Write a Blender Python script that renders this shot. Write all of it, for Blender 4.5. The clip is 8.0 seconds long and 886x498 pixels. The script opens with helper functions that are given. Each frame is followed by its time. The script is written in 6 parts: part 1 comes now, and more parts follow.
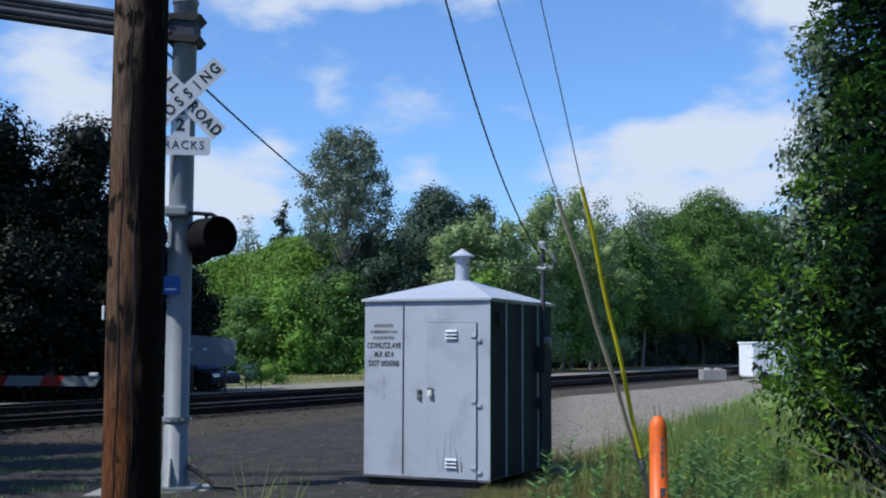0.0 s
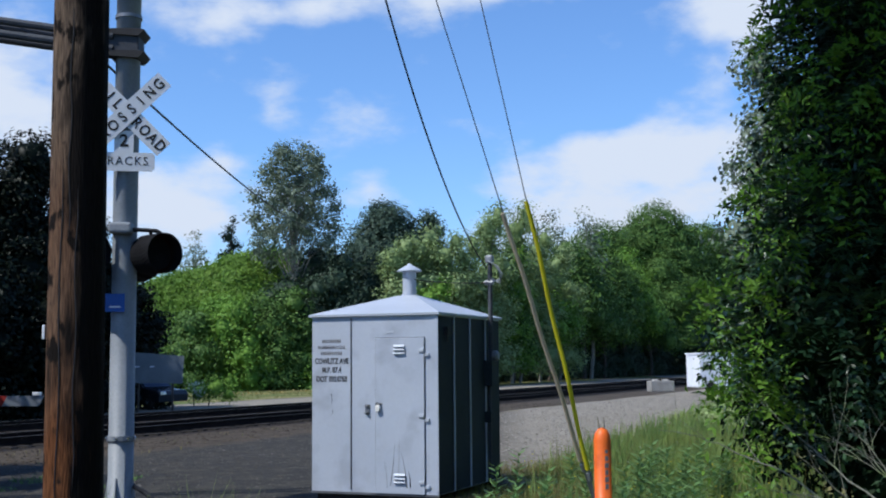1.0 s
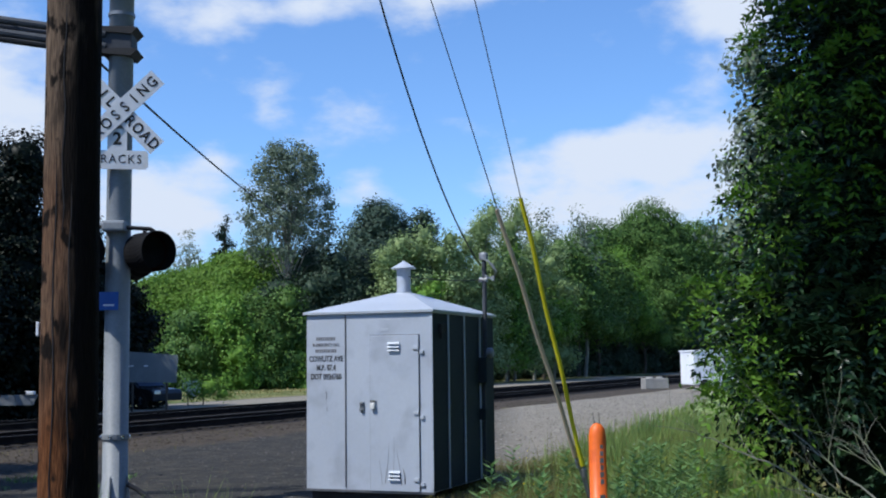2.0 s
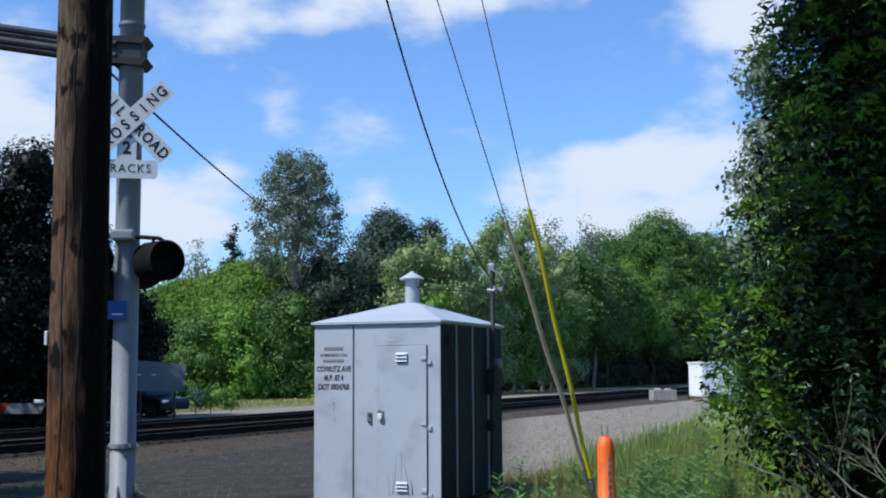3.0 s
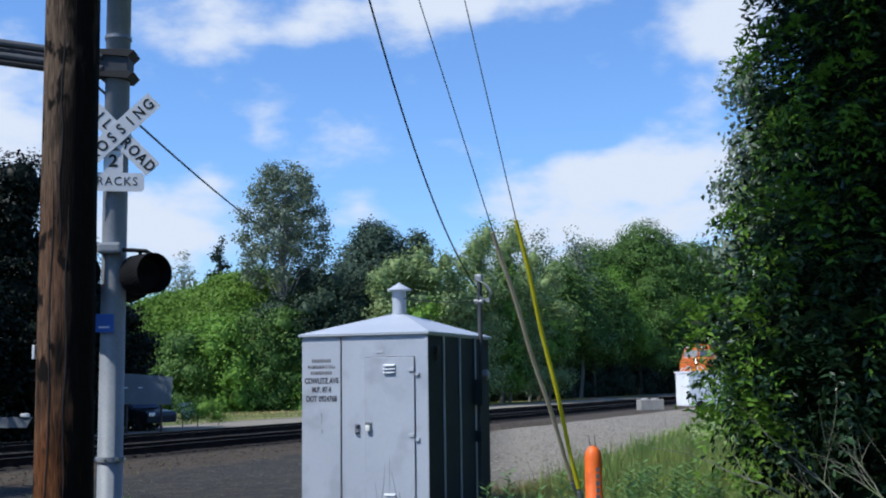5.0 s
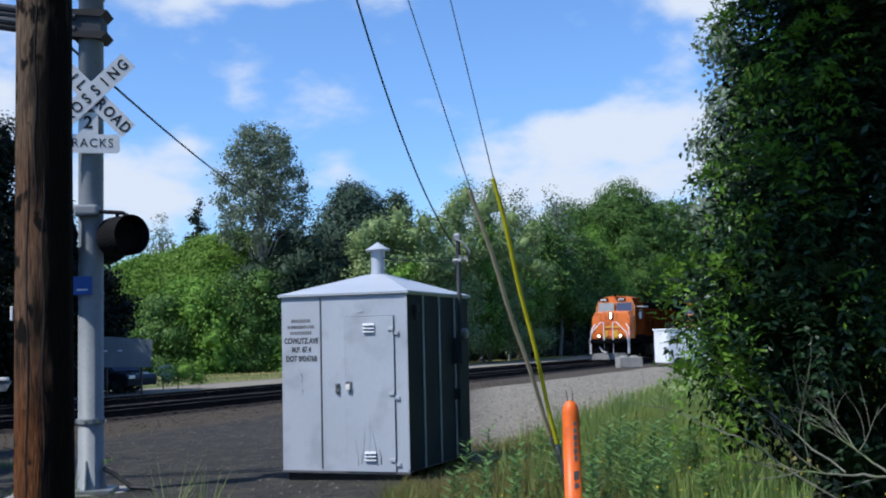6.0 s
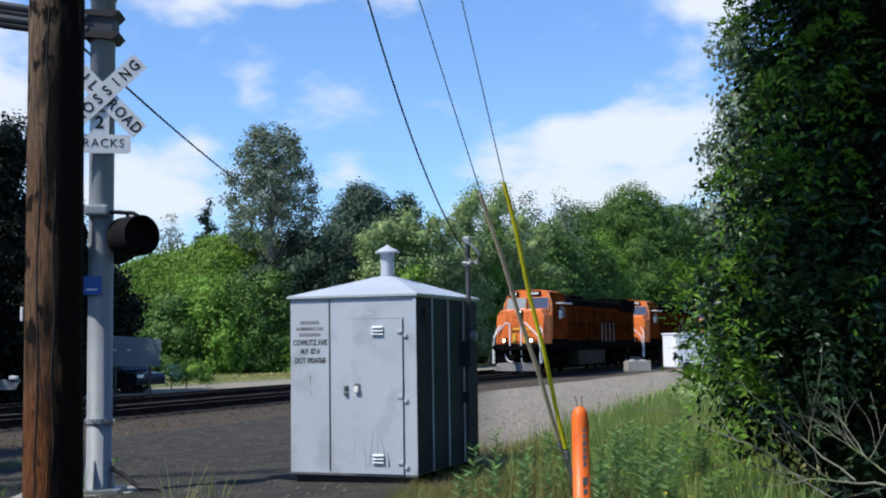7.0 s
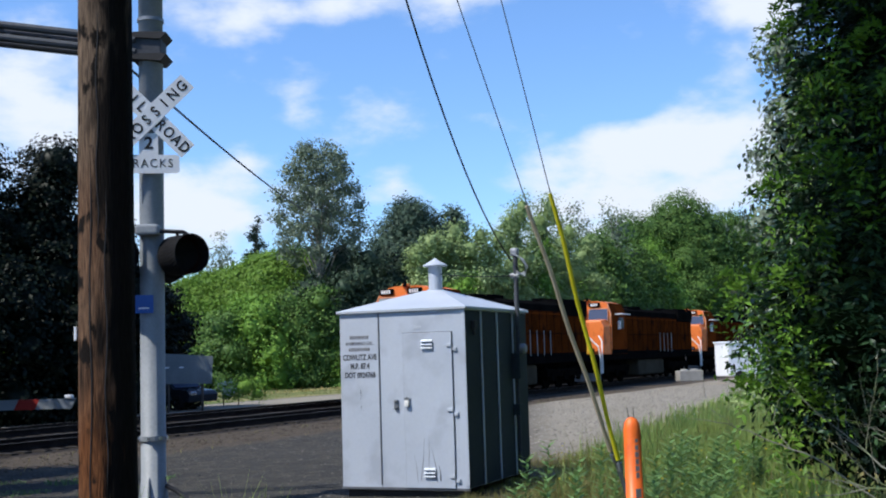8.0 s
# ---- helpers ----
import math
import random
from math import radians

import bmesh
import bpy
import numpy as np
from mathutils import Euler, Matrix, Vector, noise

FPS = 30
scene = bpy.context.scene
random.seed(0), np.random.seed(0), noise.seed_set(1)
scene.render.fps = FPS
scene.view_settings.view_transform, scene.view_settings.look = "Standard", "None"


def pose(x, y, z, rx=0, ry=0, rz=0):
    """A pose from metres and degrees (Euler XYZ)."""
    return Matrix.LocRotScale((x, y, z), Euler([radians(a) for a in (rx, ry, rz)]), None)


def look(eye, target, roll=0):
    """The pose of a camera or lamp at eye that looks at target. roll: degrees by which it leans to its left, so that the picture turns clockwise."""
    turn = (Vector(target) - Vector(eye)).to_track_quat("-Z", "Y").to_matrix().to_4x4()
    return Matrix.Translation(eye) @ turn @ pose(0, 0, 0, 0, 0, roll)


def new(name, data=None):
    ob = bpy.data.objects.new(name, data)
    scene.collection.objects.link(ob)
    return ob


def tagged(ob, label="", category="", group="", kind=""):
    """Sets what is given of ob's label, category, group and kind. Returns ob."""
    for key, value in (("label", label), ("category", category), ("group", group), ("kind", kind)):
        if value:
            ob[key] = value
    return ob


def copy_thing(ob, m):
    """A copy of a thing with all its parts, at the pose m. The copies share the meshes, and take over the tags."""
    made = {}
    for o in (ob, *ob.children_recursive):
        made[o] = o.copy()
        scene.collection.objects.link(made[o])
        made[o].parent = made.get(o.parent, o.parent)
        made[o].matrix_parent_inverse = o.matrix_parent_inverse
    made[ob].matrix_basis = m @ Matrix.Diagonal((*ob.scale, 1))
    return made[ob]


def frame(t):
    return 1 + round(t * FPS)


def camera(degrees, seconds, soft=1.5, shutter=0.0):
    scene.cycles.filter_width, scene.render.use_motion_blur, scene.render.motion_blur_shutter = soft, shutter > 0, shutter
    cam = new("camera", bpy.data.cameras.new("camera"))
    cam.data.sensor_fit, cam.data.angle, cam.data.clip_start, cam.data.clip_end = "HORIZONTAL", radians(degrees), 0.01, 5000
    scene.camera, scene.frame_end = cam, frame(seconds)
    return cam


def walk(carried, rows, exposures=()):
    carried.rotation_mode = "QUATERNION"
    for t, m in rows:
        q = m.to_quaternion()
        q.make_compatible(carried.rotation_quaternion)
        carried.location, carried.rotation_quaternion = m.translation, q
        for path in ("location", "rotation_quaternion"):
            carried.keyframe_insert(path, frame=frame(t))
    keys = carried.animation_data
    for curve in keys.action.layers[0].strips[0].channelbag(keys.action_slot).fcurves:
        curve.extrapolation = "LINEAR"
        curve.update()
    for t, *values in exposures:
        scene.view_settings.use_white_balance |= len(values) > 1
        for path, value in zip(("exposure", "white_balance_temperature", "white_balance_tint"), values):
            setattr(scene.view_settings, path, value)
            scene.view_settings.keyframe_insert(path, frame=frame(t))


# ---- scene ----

# ================= camera =================
cam = camera(42.0, 8.0, soft=2.0)


def handheld(x, y, z, pitch, yaw, roll):
    return pose(x, y, z, 0, 0, yaw) @ pose(0, 0, 0, 90 + pitch) @ pose(0, 0, 0, 0, 0, roll)


WALK = [
    (0.0, handheld(-0.026, 0.068, 1.719, 4.903, -0.111, 0.202)),
    (0.1, handheld(-0.020, 0.061, 1.718, 5.497, -1.427, 0.095)),
    (0.2, handheld(-0.015, 0.055, 1.717, 5.501, -1.935, -0.012)),
    (0.3, handheld(-0.009, 0.048, 1.717, 5.127, -2.151, -0.118)),
    (0.4, handheld(-0.004, 0.042, 1.716, 4.604, -2.684, -0.225)),
    (0.5, handheld(0.002, 0.035, 1.715, 4.484, -2.741, -0.332)),
    (0.6, handheld(0.002, 0.037, 1.717, 4.489, -3.154, -0.364)),
    (0.7, handheld(0.003, 0.040, 1.718, 4.980, -2.745, -0.395)),
    (0.8, handheld(0.003, 0.042, 1.720, 5.155, -2.768, -0.427)),
    (0.9, handheld(0.004, 0.045, 1.721, 5.008, -2.963, -0.458)),
    (1.0, handheld(0.004, 0.047, 1.723, 5.599, -2.631, -0.490)),
    (1.1, handheld(0.004, 0.047, 1.719, 5.994, -2.800, -0.577)),
    (1.2, handheld(0.003, 0.047, 1.716, 6.058, -2.460, -0.664)),
    (1.3, handheld(0.003, 0.047, 1.712, 5.714, -2.349, -0.751)),
    (1.4, handheld(0.002, 0.047, 1.709, 5.708, -2.966, -0.838)),
    (1.5, handheld(0.002, 0.047, 1.705, 5.605, -2.886, -0.925)),
    (1.6, handheld(0.002, 0.048, 1.706, 5.686, -2.536, -0.889)),
    (1.7, handheld(0.001, 0.049, 1.706, 5.507, -2.823, -0.853)),
    (2.8, handheld(-0.001, 0.059, 1.713, 5.584, -2.958, -0.458)),
    (2.9, handheld(-0.002, 0.060, 1.713, 5.584, -2.986, -0.422)),
    (3.0, handheld(-0.002, 0.061, 1.714, 6.028, -2.532, -0.386)),
    (3.1, handheld(-0.001, 0.055, 1.713, 6.075, -2.810, -0.347)),
    (3.2, handheld(0.000, 0.049, 1.711, 6.190, -2.750, -0.308)),
    (3.3, handheld(0.001, 0.044, 1.710, 6.363, -2.779, -0.269)),
    (3.4, handheld(0.002, 0.038, 1.708, 6.304, -3.153, -0.230)),
    (3.5, handheld(0.003, 0.032, 1.707, 6.624, -3.078, -0.191)),
    (3.6, handheld(0.002, 0.032, 1.709, 6.617, -3.186, -0.157)),
    (3.7, handheld(0.001, 0.032, 1.711, 6.958, -3.339, -0.124)),
    (3.8, handheld(-0.001, 0.033, 1.713, 6.894, -3.316, -0.090)),
    (3.9, handheld(-0.002, 0.033, 1.715, 6.744, -3.554, -0.057)),
    (4.0, handheld(-0.003, 0.033, 1.717, 6.641, -3.500, -0.023)),
    (4.1, handheld(-0.003, 0.033, 1.717, 6.648, -3.420, -0.114)),
    (4.2, handheld(-0.004, 0.033, 1.717, 6.789, -3.450, -0.204)),
    (5.3, handheld(-0.006, 0.030, 1.715, 6.224, -2.725, -1.203)),
    (5.4, handheld(-0.007, 0.030, 1.715, 5.907, -2.547, -1.293)),
    (5.5, handheld(-0.007, 0.030, 1.715, 5.824, -3.398, -1.384)),
    (5.6, handheld(-0.005, 0.025, 1.712, 5.462, -3.604, -1.378)),
    (5.7, handheld(-0.003, 0.021, 1.708, 4.997, -4.368, -1.373)),
    (5.8, handheld(-0.001, 0.016, 1.705, 5.064, -4.481, -1.367)),
    (5.9, handheld(0.001, 0.012, 1.701, 4.853, -4.036, -1.362)),
    (6.0, handheld(0.003, 0.007, 1.698, 4.582, -4.197, -1.356)),
    (6.1, handheld(0.002, 0.006, 1.698, 4.867, -3.978, -1.279)),
    (6.2, handheld(0.002, 0.004, 1.699, 5.355, -4.164, -1.202)),
    (6.3, handheld(0.001, 0.003, 1.699, 5.324, -4.484, -1.124)),
    (6.4, handheld(0.001, 0.001, 1.700, 5.096, -4.311, -1.047)),
    (6.5, handheld(0.000, 0.000, 1.700, 4.930, -4.100, -0.970)),
    (6.6, handheld(-0.001, 0.004, 1.702, 4.923, -4.227, -0.942)),
    (6.7, handheld(-0.002, 0.008, 1.705, 4.754, -4.224, -0.915)),
    (6.8, handheld(-0.002, 0.012, 1.707, 4.551, -4.166, -0.887)),
    (6.9, handheld(-0.003, 0.016, 1.710, 4.729, -3.909, -0.860)),
    (7.0, handheld(-0.004, 0.020, 1.712, 4.682, -3.754, -0.832)),
    (7.1, handheld(-0.004, 0.021, 1.714, 4.986, -3.243, -0.904)),
    (7.2, handheld(-0.004, 0.023, 1.716, 5.239, -3.070, -0.977)),
    (7.3, handheld(-0.004, 0.024, 1.718, 5.376, -2.981, -1.049)),
    (7.4, handheld(-0.004, 0.026, 1.720, 5.596, -3.040, -1.122)),
    (7.5, handheld(-0.004, 0.027, 1.722, 5.153, -3.140, -1.194)),
    (7.6, handheld(-0.003, 0.026, 1.720, 5.129, -2.624, -1.306)),
    (7.7, handheld(-0.003, 0.025, 1.718, 5.220, -2.484, -1.418)),
    (7.8, handheld(-0.002, 0.023, 1.717, 5.267, -1.848, -1.531)),
    (7.9, handheld(-0.002, 0.022, 1.715, 5.249, -1.474, -1.643)),
    (8.0, handheld(-0.001, 0.021, 1.713, 5.372, -1.394, -1.755)),
]
walk(cam, WALK, exposures=[(0.0, -0.18, 6000, 10), (1.5, -0.10, 6050, 10), (2.8, -0.07, 6050, 10), (3.5, -0.02, 6100, 10), (4.2, -0.04, 6100, 10), (5.8, -0.10, 6000, 10), (6.5, 0.05, 6350, 10), (7.0, 0.08, 6400, 10), (8.0, 0.13, 6350, 10)])

# ================= sky and sun =================
SUN_FROM = Vector((-0.67, -0.32, 1.0)).normalized()
sun = new("sun", bpy.data.lights.new("sun", "SUN"))
sun.data.energy, sun.data.angle, sun.data.color = 5.0, radians(0.5), (1.0, 0.95, 0.86)
sun.matrix_world = look(SUN_FROM * 100, (0, 0, 0))

world = bpy.data.worlds.new("sky")
scene.world = world
world.use_nodes = True


def cloudy_sky():
    nt = world.node_tree
    nt.nodes.clear()
    N, L = nt.nodes.new, nt.links.new
    out, bg = N("ShaderNodeOutputWorld"), N("ShaderNodeBackground")
    L(bg.outputs[0], out.inputs[0])
    sky = N("ShaderNodeTexSky")
    sky.sky_type, sky.sun_disc = "NISHITA", False
    sky.sun_elevation = math.asin(SUN_FROM.z)
    sky.sun_rotation = math.atan2(SUN_FROM.x, SUN_FROM.y)
    sky.air_density, sky.dust_density, sky.ozone_density = 1.0, 0.6, 2.5
    tc = N("ShaderNodeTexCoord")

    def noise_of(scale, detail, stretch):
        mp, no = N("ShaderNodeMapping"), N("ShaderNodeTexNoise")
        mp.inputs["Scale"].default_value = stretch
        L(tc.outputs["Generated"], mp.inputs[0])
        L(mp.outputs[0], no.inputs["Vector"])
        no.inputs["Scale"].default_value, no.inputs["Detail"].default_value = scale, detail
        no.inputs["Roughness"].default_value = 0.55
        return no.outputs["Fac"]

    def calc(op, a, b):
        m = N("ShaderNodeMath")
        m.operation = op
        for k, v in ((0, a), (1, b)):
            if isinstance(v, (int, float)):
                m.inputs[k].default_value = v
            else:
                L(v, m.inputs[k])
        return m.outputs[0]

    total = calc("MULTIPLY", noise_of(3.6, 8, (1, 1, 1.8)), 0.60)
    # cloud banks: bearing and elevation in degrees, half width, half height, weight
    for az, el, w, h, k in [(3.8, 19.0, 10, 3.2, 0.46), (11.9, 10.3, 4.5, 1.8, 0.32), (10.0, 8.6, 10, 3.8, 0.20), (10.5, 5.5, 10, 4.5, 0.30), (6.5, 8.8, 3, 2.2, 0.16), (16.5, 10.0, 6, 4.5, 0.30), (17.0, 17.2, 4, 5, 0.46),
                            (-18.5, 12, 6, 6, 0.46), (-10.5, 7.4, 7, 3.2, 0.50), (-6.0, 12.8, 2.2, 2.2, 0.20), (-8.0, 16.5, 7, 3.6, 0.26), (-4.0, 17.5, 3, 2.4, 0.14), (-1.0, 8.7, 1.8, 1.5, 0.20), (-8.2, 10.2, 2.2, 1.4, 0.16),
                            (60, 12, 20, 6, 0.3), (-75, 13, 20, 6, 0.3), (150, 14, 25, 6, 0.3)]:
        a, e = radians(az), radians(el)
        c = Vector((math.sin(a) * math.cos(e), math.cos(a) * math.cos(e), math.sin(e)))
        mp = N("ShaderNodeMapping")
        mp.vector_type = "TEXTURE"
        mp.inputs["Location"].default_value = c
        mp.inputs["Rotation"].default_value = (0, 0, -a)
        mp.inputs["Scale"].default_value = (radians(w), 0.6, radians(h))
        L(tc.outputs["Generated"], mp.inputs[0])
        gr = N("ShaderNodeTexGradient")
        gr.gradient_type = "SPHERICAL"
        L(mp.outputs[0], gr.inputs[0])
        total = calc("ADD", total, calc("MULTIPLY", gr.outputs["Fac"], k))
    total = calc("ADD", total, calc("MULTIPLY", noise_of(13, 10, (1, 1, 2.0)), 0.66))
    ramp = N("ShaderNodeValToRGB")
    ramp.color_ramp.elements[0].position, ramp.color_ramp.elements[1].position = 0.715, 1.22
    ramp.color_ramp.interpolation = "EASE"
    L(total, ramp.inputs[0])
    scaled = N("ShaderNodeMix")
    scaled.data_type, scaled.blend_type = "RGBA", "MULTIPLY"
    scaled.inputs["Factor"].default_value = 1.0
    L(sky.outputs[0], scaled.inputs["A"])
    scaled.inputs["B"].default_value = (0.122, 0.155, 0.196, 1)
    mix = N("ShaderNodeMix")
    mix.data_type = "RGBA"
    L(ramp.outputs[0], mix.inputs["Factor"])
    L(scaled.outputs["Result"], mix.inputs["A"])
    mix.inputs["B"].default_value = (0.78, 0.84, 0.94, 1)
    L(mix.outputs["Result"], bg.inputs[0])
    bg.inputs[1].default_value = 1.0


cloudy_sky()


# ================= materials =================
def shader(name):
    m = bpy.data.materials.new(name)
    m.use_nodes = True
    nt = m.node_tree
    return m, nt, nt.nodes["Principled BSDF"], nt.nodes["Material Output"]


def surf(name, c1, c2, scale=3.0, fine=40.0, rough=0.7, metal=0.0, bump=0.15, stretch=(1, 1, 1), contrast=0.5, vary=0.0, spec=0.4, third=None, thirdscale=1.0, cut=(0.52, 0.66)):
    """Two colours mixed by a coarse and a fine noise, with relief; vary: brightness by object."""
    m, nt, p, out = shader(name)
    N, L = nt.nodes.new, nt.links.new
    tc, mp = N("ShaderNodeTexCoord"), N("ShaderNodeMapping")
    L(tc.outputs["Object"], mp.inputs[0])
    mp.inputs["Scale"].default_value = stretch
    a, b = N("ShaderNodeTexNoise"), N("ShaderNodeTexNoise")
    for n, s, d in ((a, scale, 4), (b, fine, 3)):
        L(mp.outputs[0], n.inputs["Vector"])
        n.inputs["Scale"].default_value, n.inputs["Detail"].default_value = s, d
    add = N("ShaderNodeMath")
    add.operation = "MULTIPLY_ADD"
    L(b.outputs["Fac"], add.inputs[0])
    add.inputs[1].default_value = contrast
    L(a.outputs["Fac"], add.inputs[2])
    ramp = N("ShaderNodeValToRGB")
    ramp.color_ramp.elements[0].position, ramp.color_ramp.elements[1].position = 0.35 + contrast * 0.3, 0.65 + contrast * 0.7
    ramp.color_ramp.elements[0].color, ramp.color_ramp.elements[1].color = (*c1, 1), (*c2, 1)
    L(add.outputs[0], ramp.inputs[0])
    col = ramp.outputs[0]
    if third:
        n3, r3, x3 = N("ShaderNodeTexNoise"), N("ShaderNodeValToRGB"), N("ShaderNodeMix")
        L(mp.outputs[0], n3.inputs["Vector"])
        n3.inputs["Scale"].default_value, n3.inputs["Detail"].default_value = thirdscale, 6
        r3.color_ramp.elements[0].position, r3.color_ramp.elements[1].position = cut
        L(n3.outputs["Fac"], r3.inputs[0])
        x3.data_type = "RGBA"
        L(r3.outputs[0], x3.inputs["Factor"])
        L(col, x3.inputs["A"])
        x3.inputs["B"].default_value = (*third, 1)
        col = x3.outputs["Result"]
    if vary:
        oi, mr, hs = N("ShaderNodeObjectInfo"), N("ShaderNodeMapRange"), N("ShaderNodeHueSaturation")
        L(oi.outputs["Random"], mr.inputs[0])
        mr.inputs["To Min"].default_value, mr.inputs["To Max"].default_value = 1 - vary, 1 + vary
        L(mr.outputs[0], hs.inputs["Value"])
        L(col, hs.inputs["Color"])
        col = hs.outputs[0]
    L(col, p.inputs["Base Color"])
    p.inputs["Roughness"].default_value, p.inputs["Metallic"].default_value = rough, metal
    p.inputs["Specular IOR Level"].default_value = spec
    if bump:
        bp = N("ShaderNodeBump")
        bp.inputs["Strength"].default_value, bp.inputs["Distance"].default_value = bump, 0.02
        L(b.outputs["Fac"], bp.inputs["Height"])
        L(bp.outputs[0], p.inputs["Normal"])
    return m


def leaf_mat(name, c1, c2, c3, glow=0.3, patch=0.35, rough=0.5, gloss=0.12):
    """Leaves: colour by leaf and by patch of the crown, light passing through."""
    m, nt, p, out = shader(name)
    N, L = nt.nodes.new, nt.links.new
    ge, tc, no = N("ShaderNodeNewGeometry"), N("ShaderNodeTexCoord"), N("ShaderNodeTexNoise")
    L(tc.outputs["Object"], no.inputs["Vector"])
    no.inputs["Scale"].default_value, no.inputs["Detail"].default_value = patch, 3
    r1, r2, mx = N("ShaderNodeMix"), N("ShaderNodeValToRGB"), N("ShaderNodeMix")
    r1.data_type = mx.data_type = "RGBA"
    L(ge.outputs["Random Per Island"], r1.inputs["Factor"])
    r1.inputs["A"].default_value, r1.inputs["B"].default_value = (*c1, 1), (*c2, 1)
    r2.color_ramp.elements[0].position, r2.color_ramp.elements[1].position = 0.42, 0.65
    L(no.outputs["Fac"], r2.inputs[0])
    L(r2.outputs[0], mx.inputs["Factor"])
    L(r1.outputs["Result"], mx.inputs["A"])
    mx.inputs["B"].default_value = (*c3, 1)
    L(mx.outputs["Result"], p.inputs["Base Color"])
    p.inputs["Roughness"].default_value, p.inputs["Specular IOR Level"].default_value = rough, gloss
    tr, ms = N("ShaderNodeBsdfTranslucent"), N("ShaderNodeMixShader")
    L(mx.outputs["Result"], tr.inputs[0])
    ms.inputs[0].default_value = glow
    L(p.outputs[0], ms.inputs[1])
    L(tr.outputs[0], ms.inputs[2])
    L(ms.outputs[0], out.inputs[0])
    return m


def glow_mat(name, col, power):
    m, nt, p, out = shader(name)
    p.inputs["Base Color"].default_value = (*col, 1)
    p.inputs["Emission Color"].default_value = (*col, 1)
    p.inputs["Emission Strength"].default_value = power
    return m


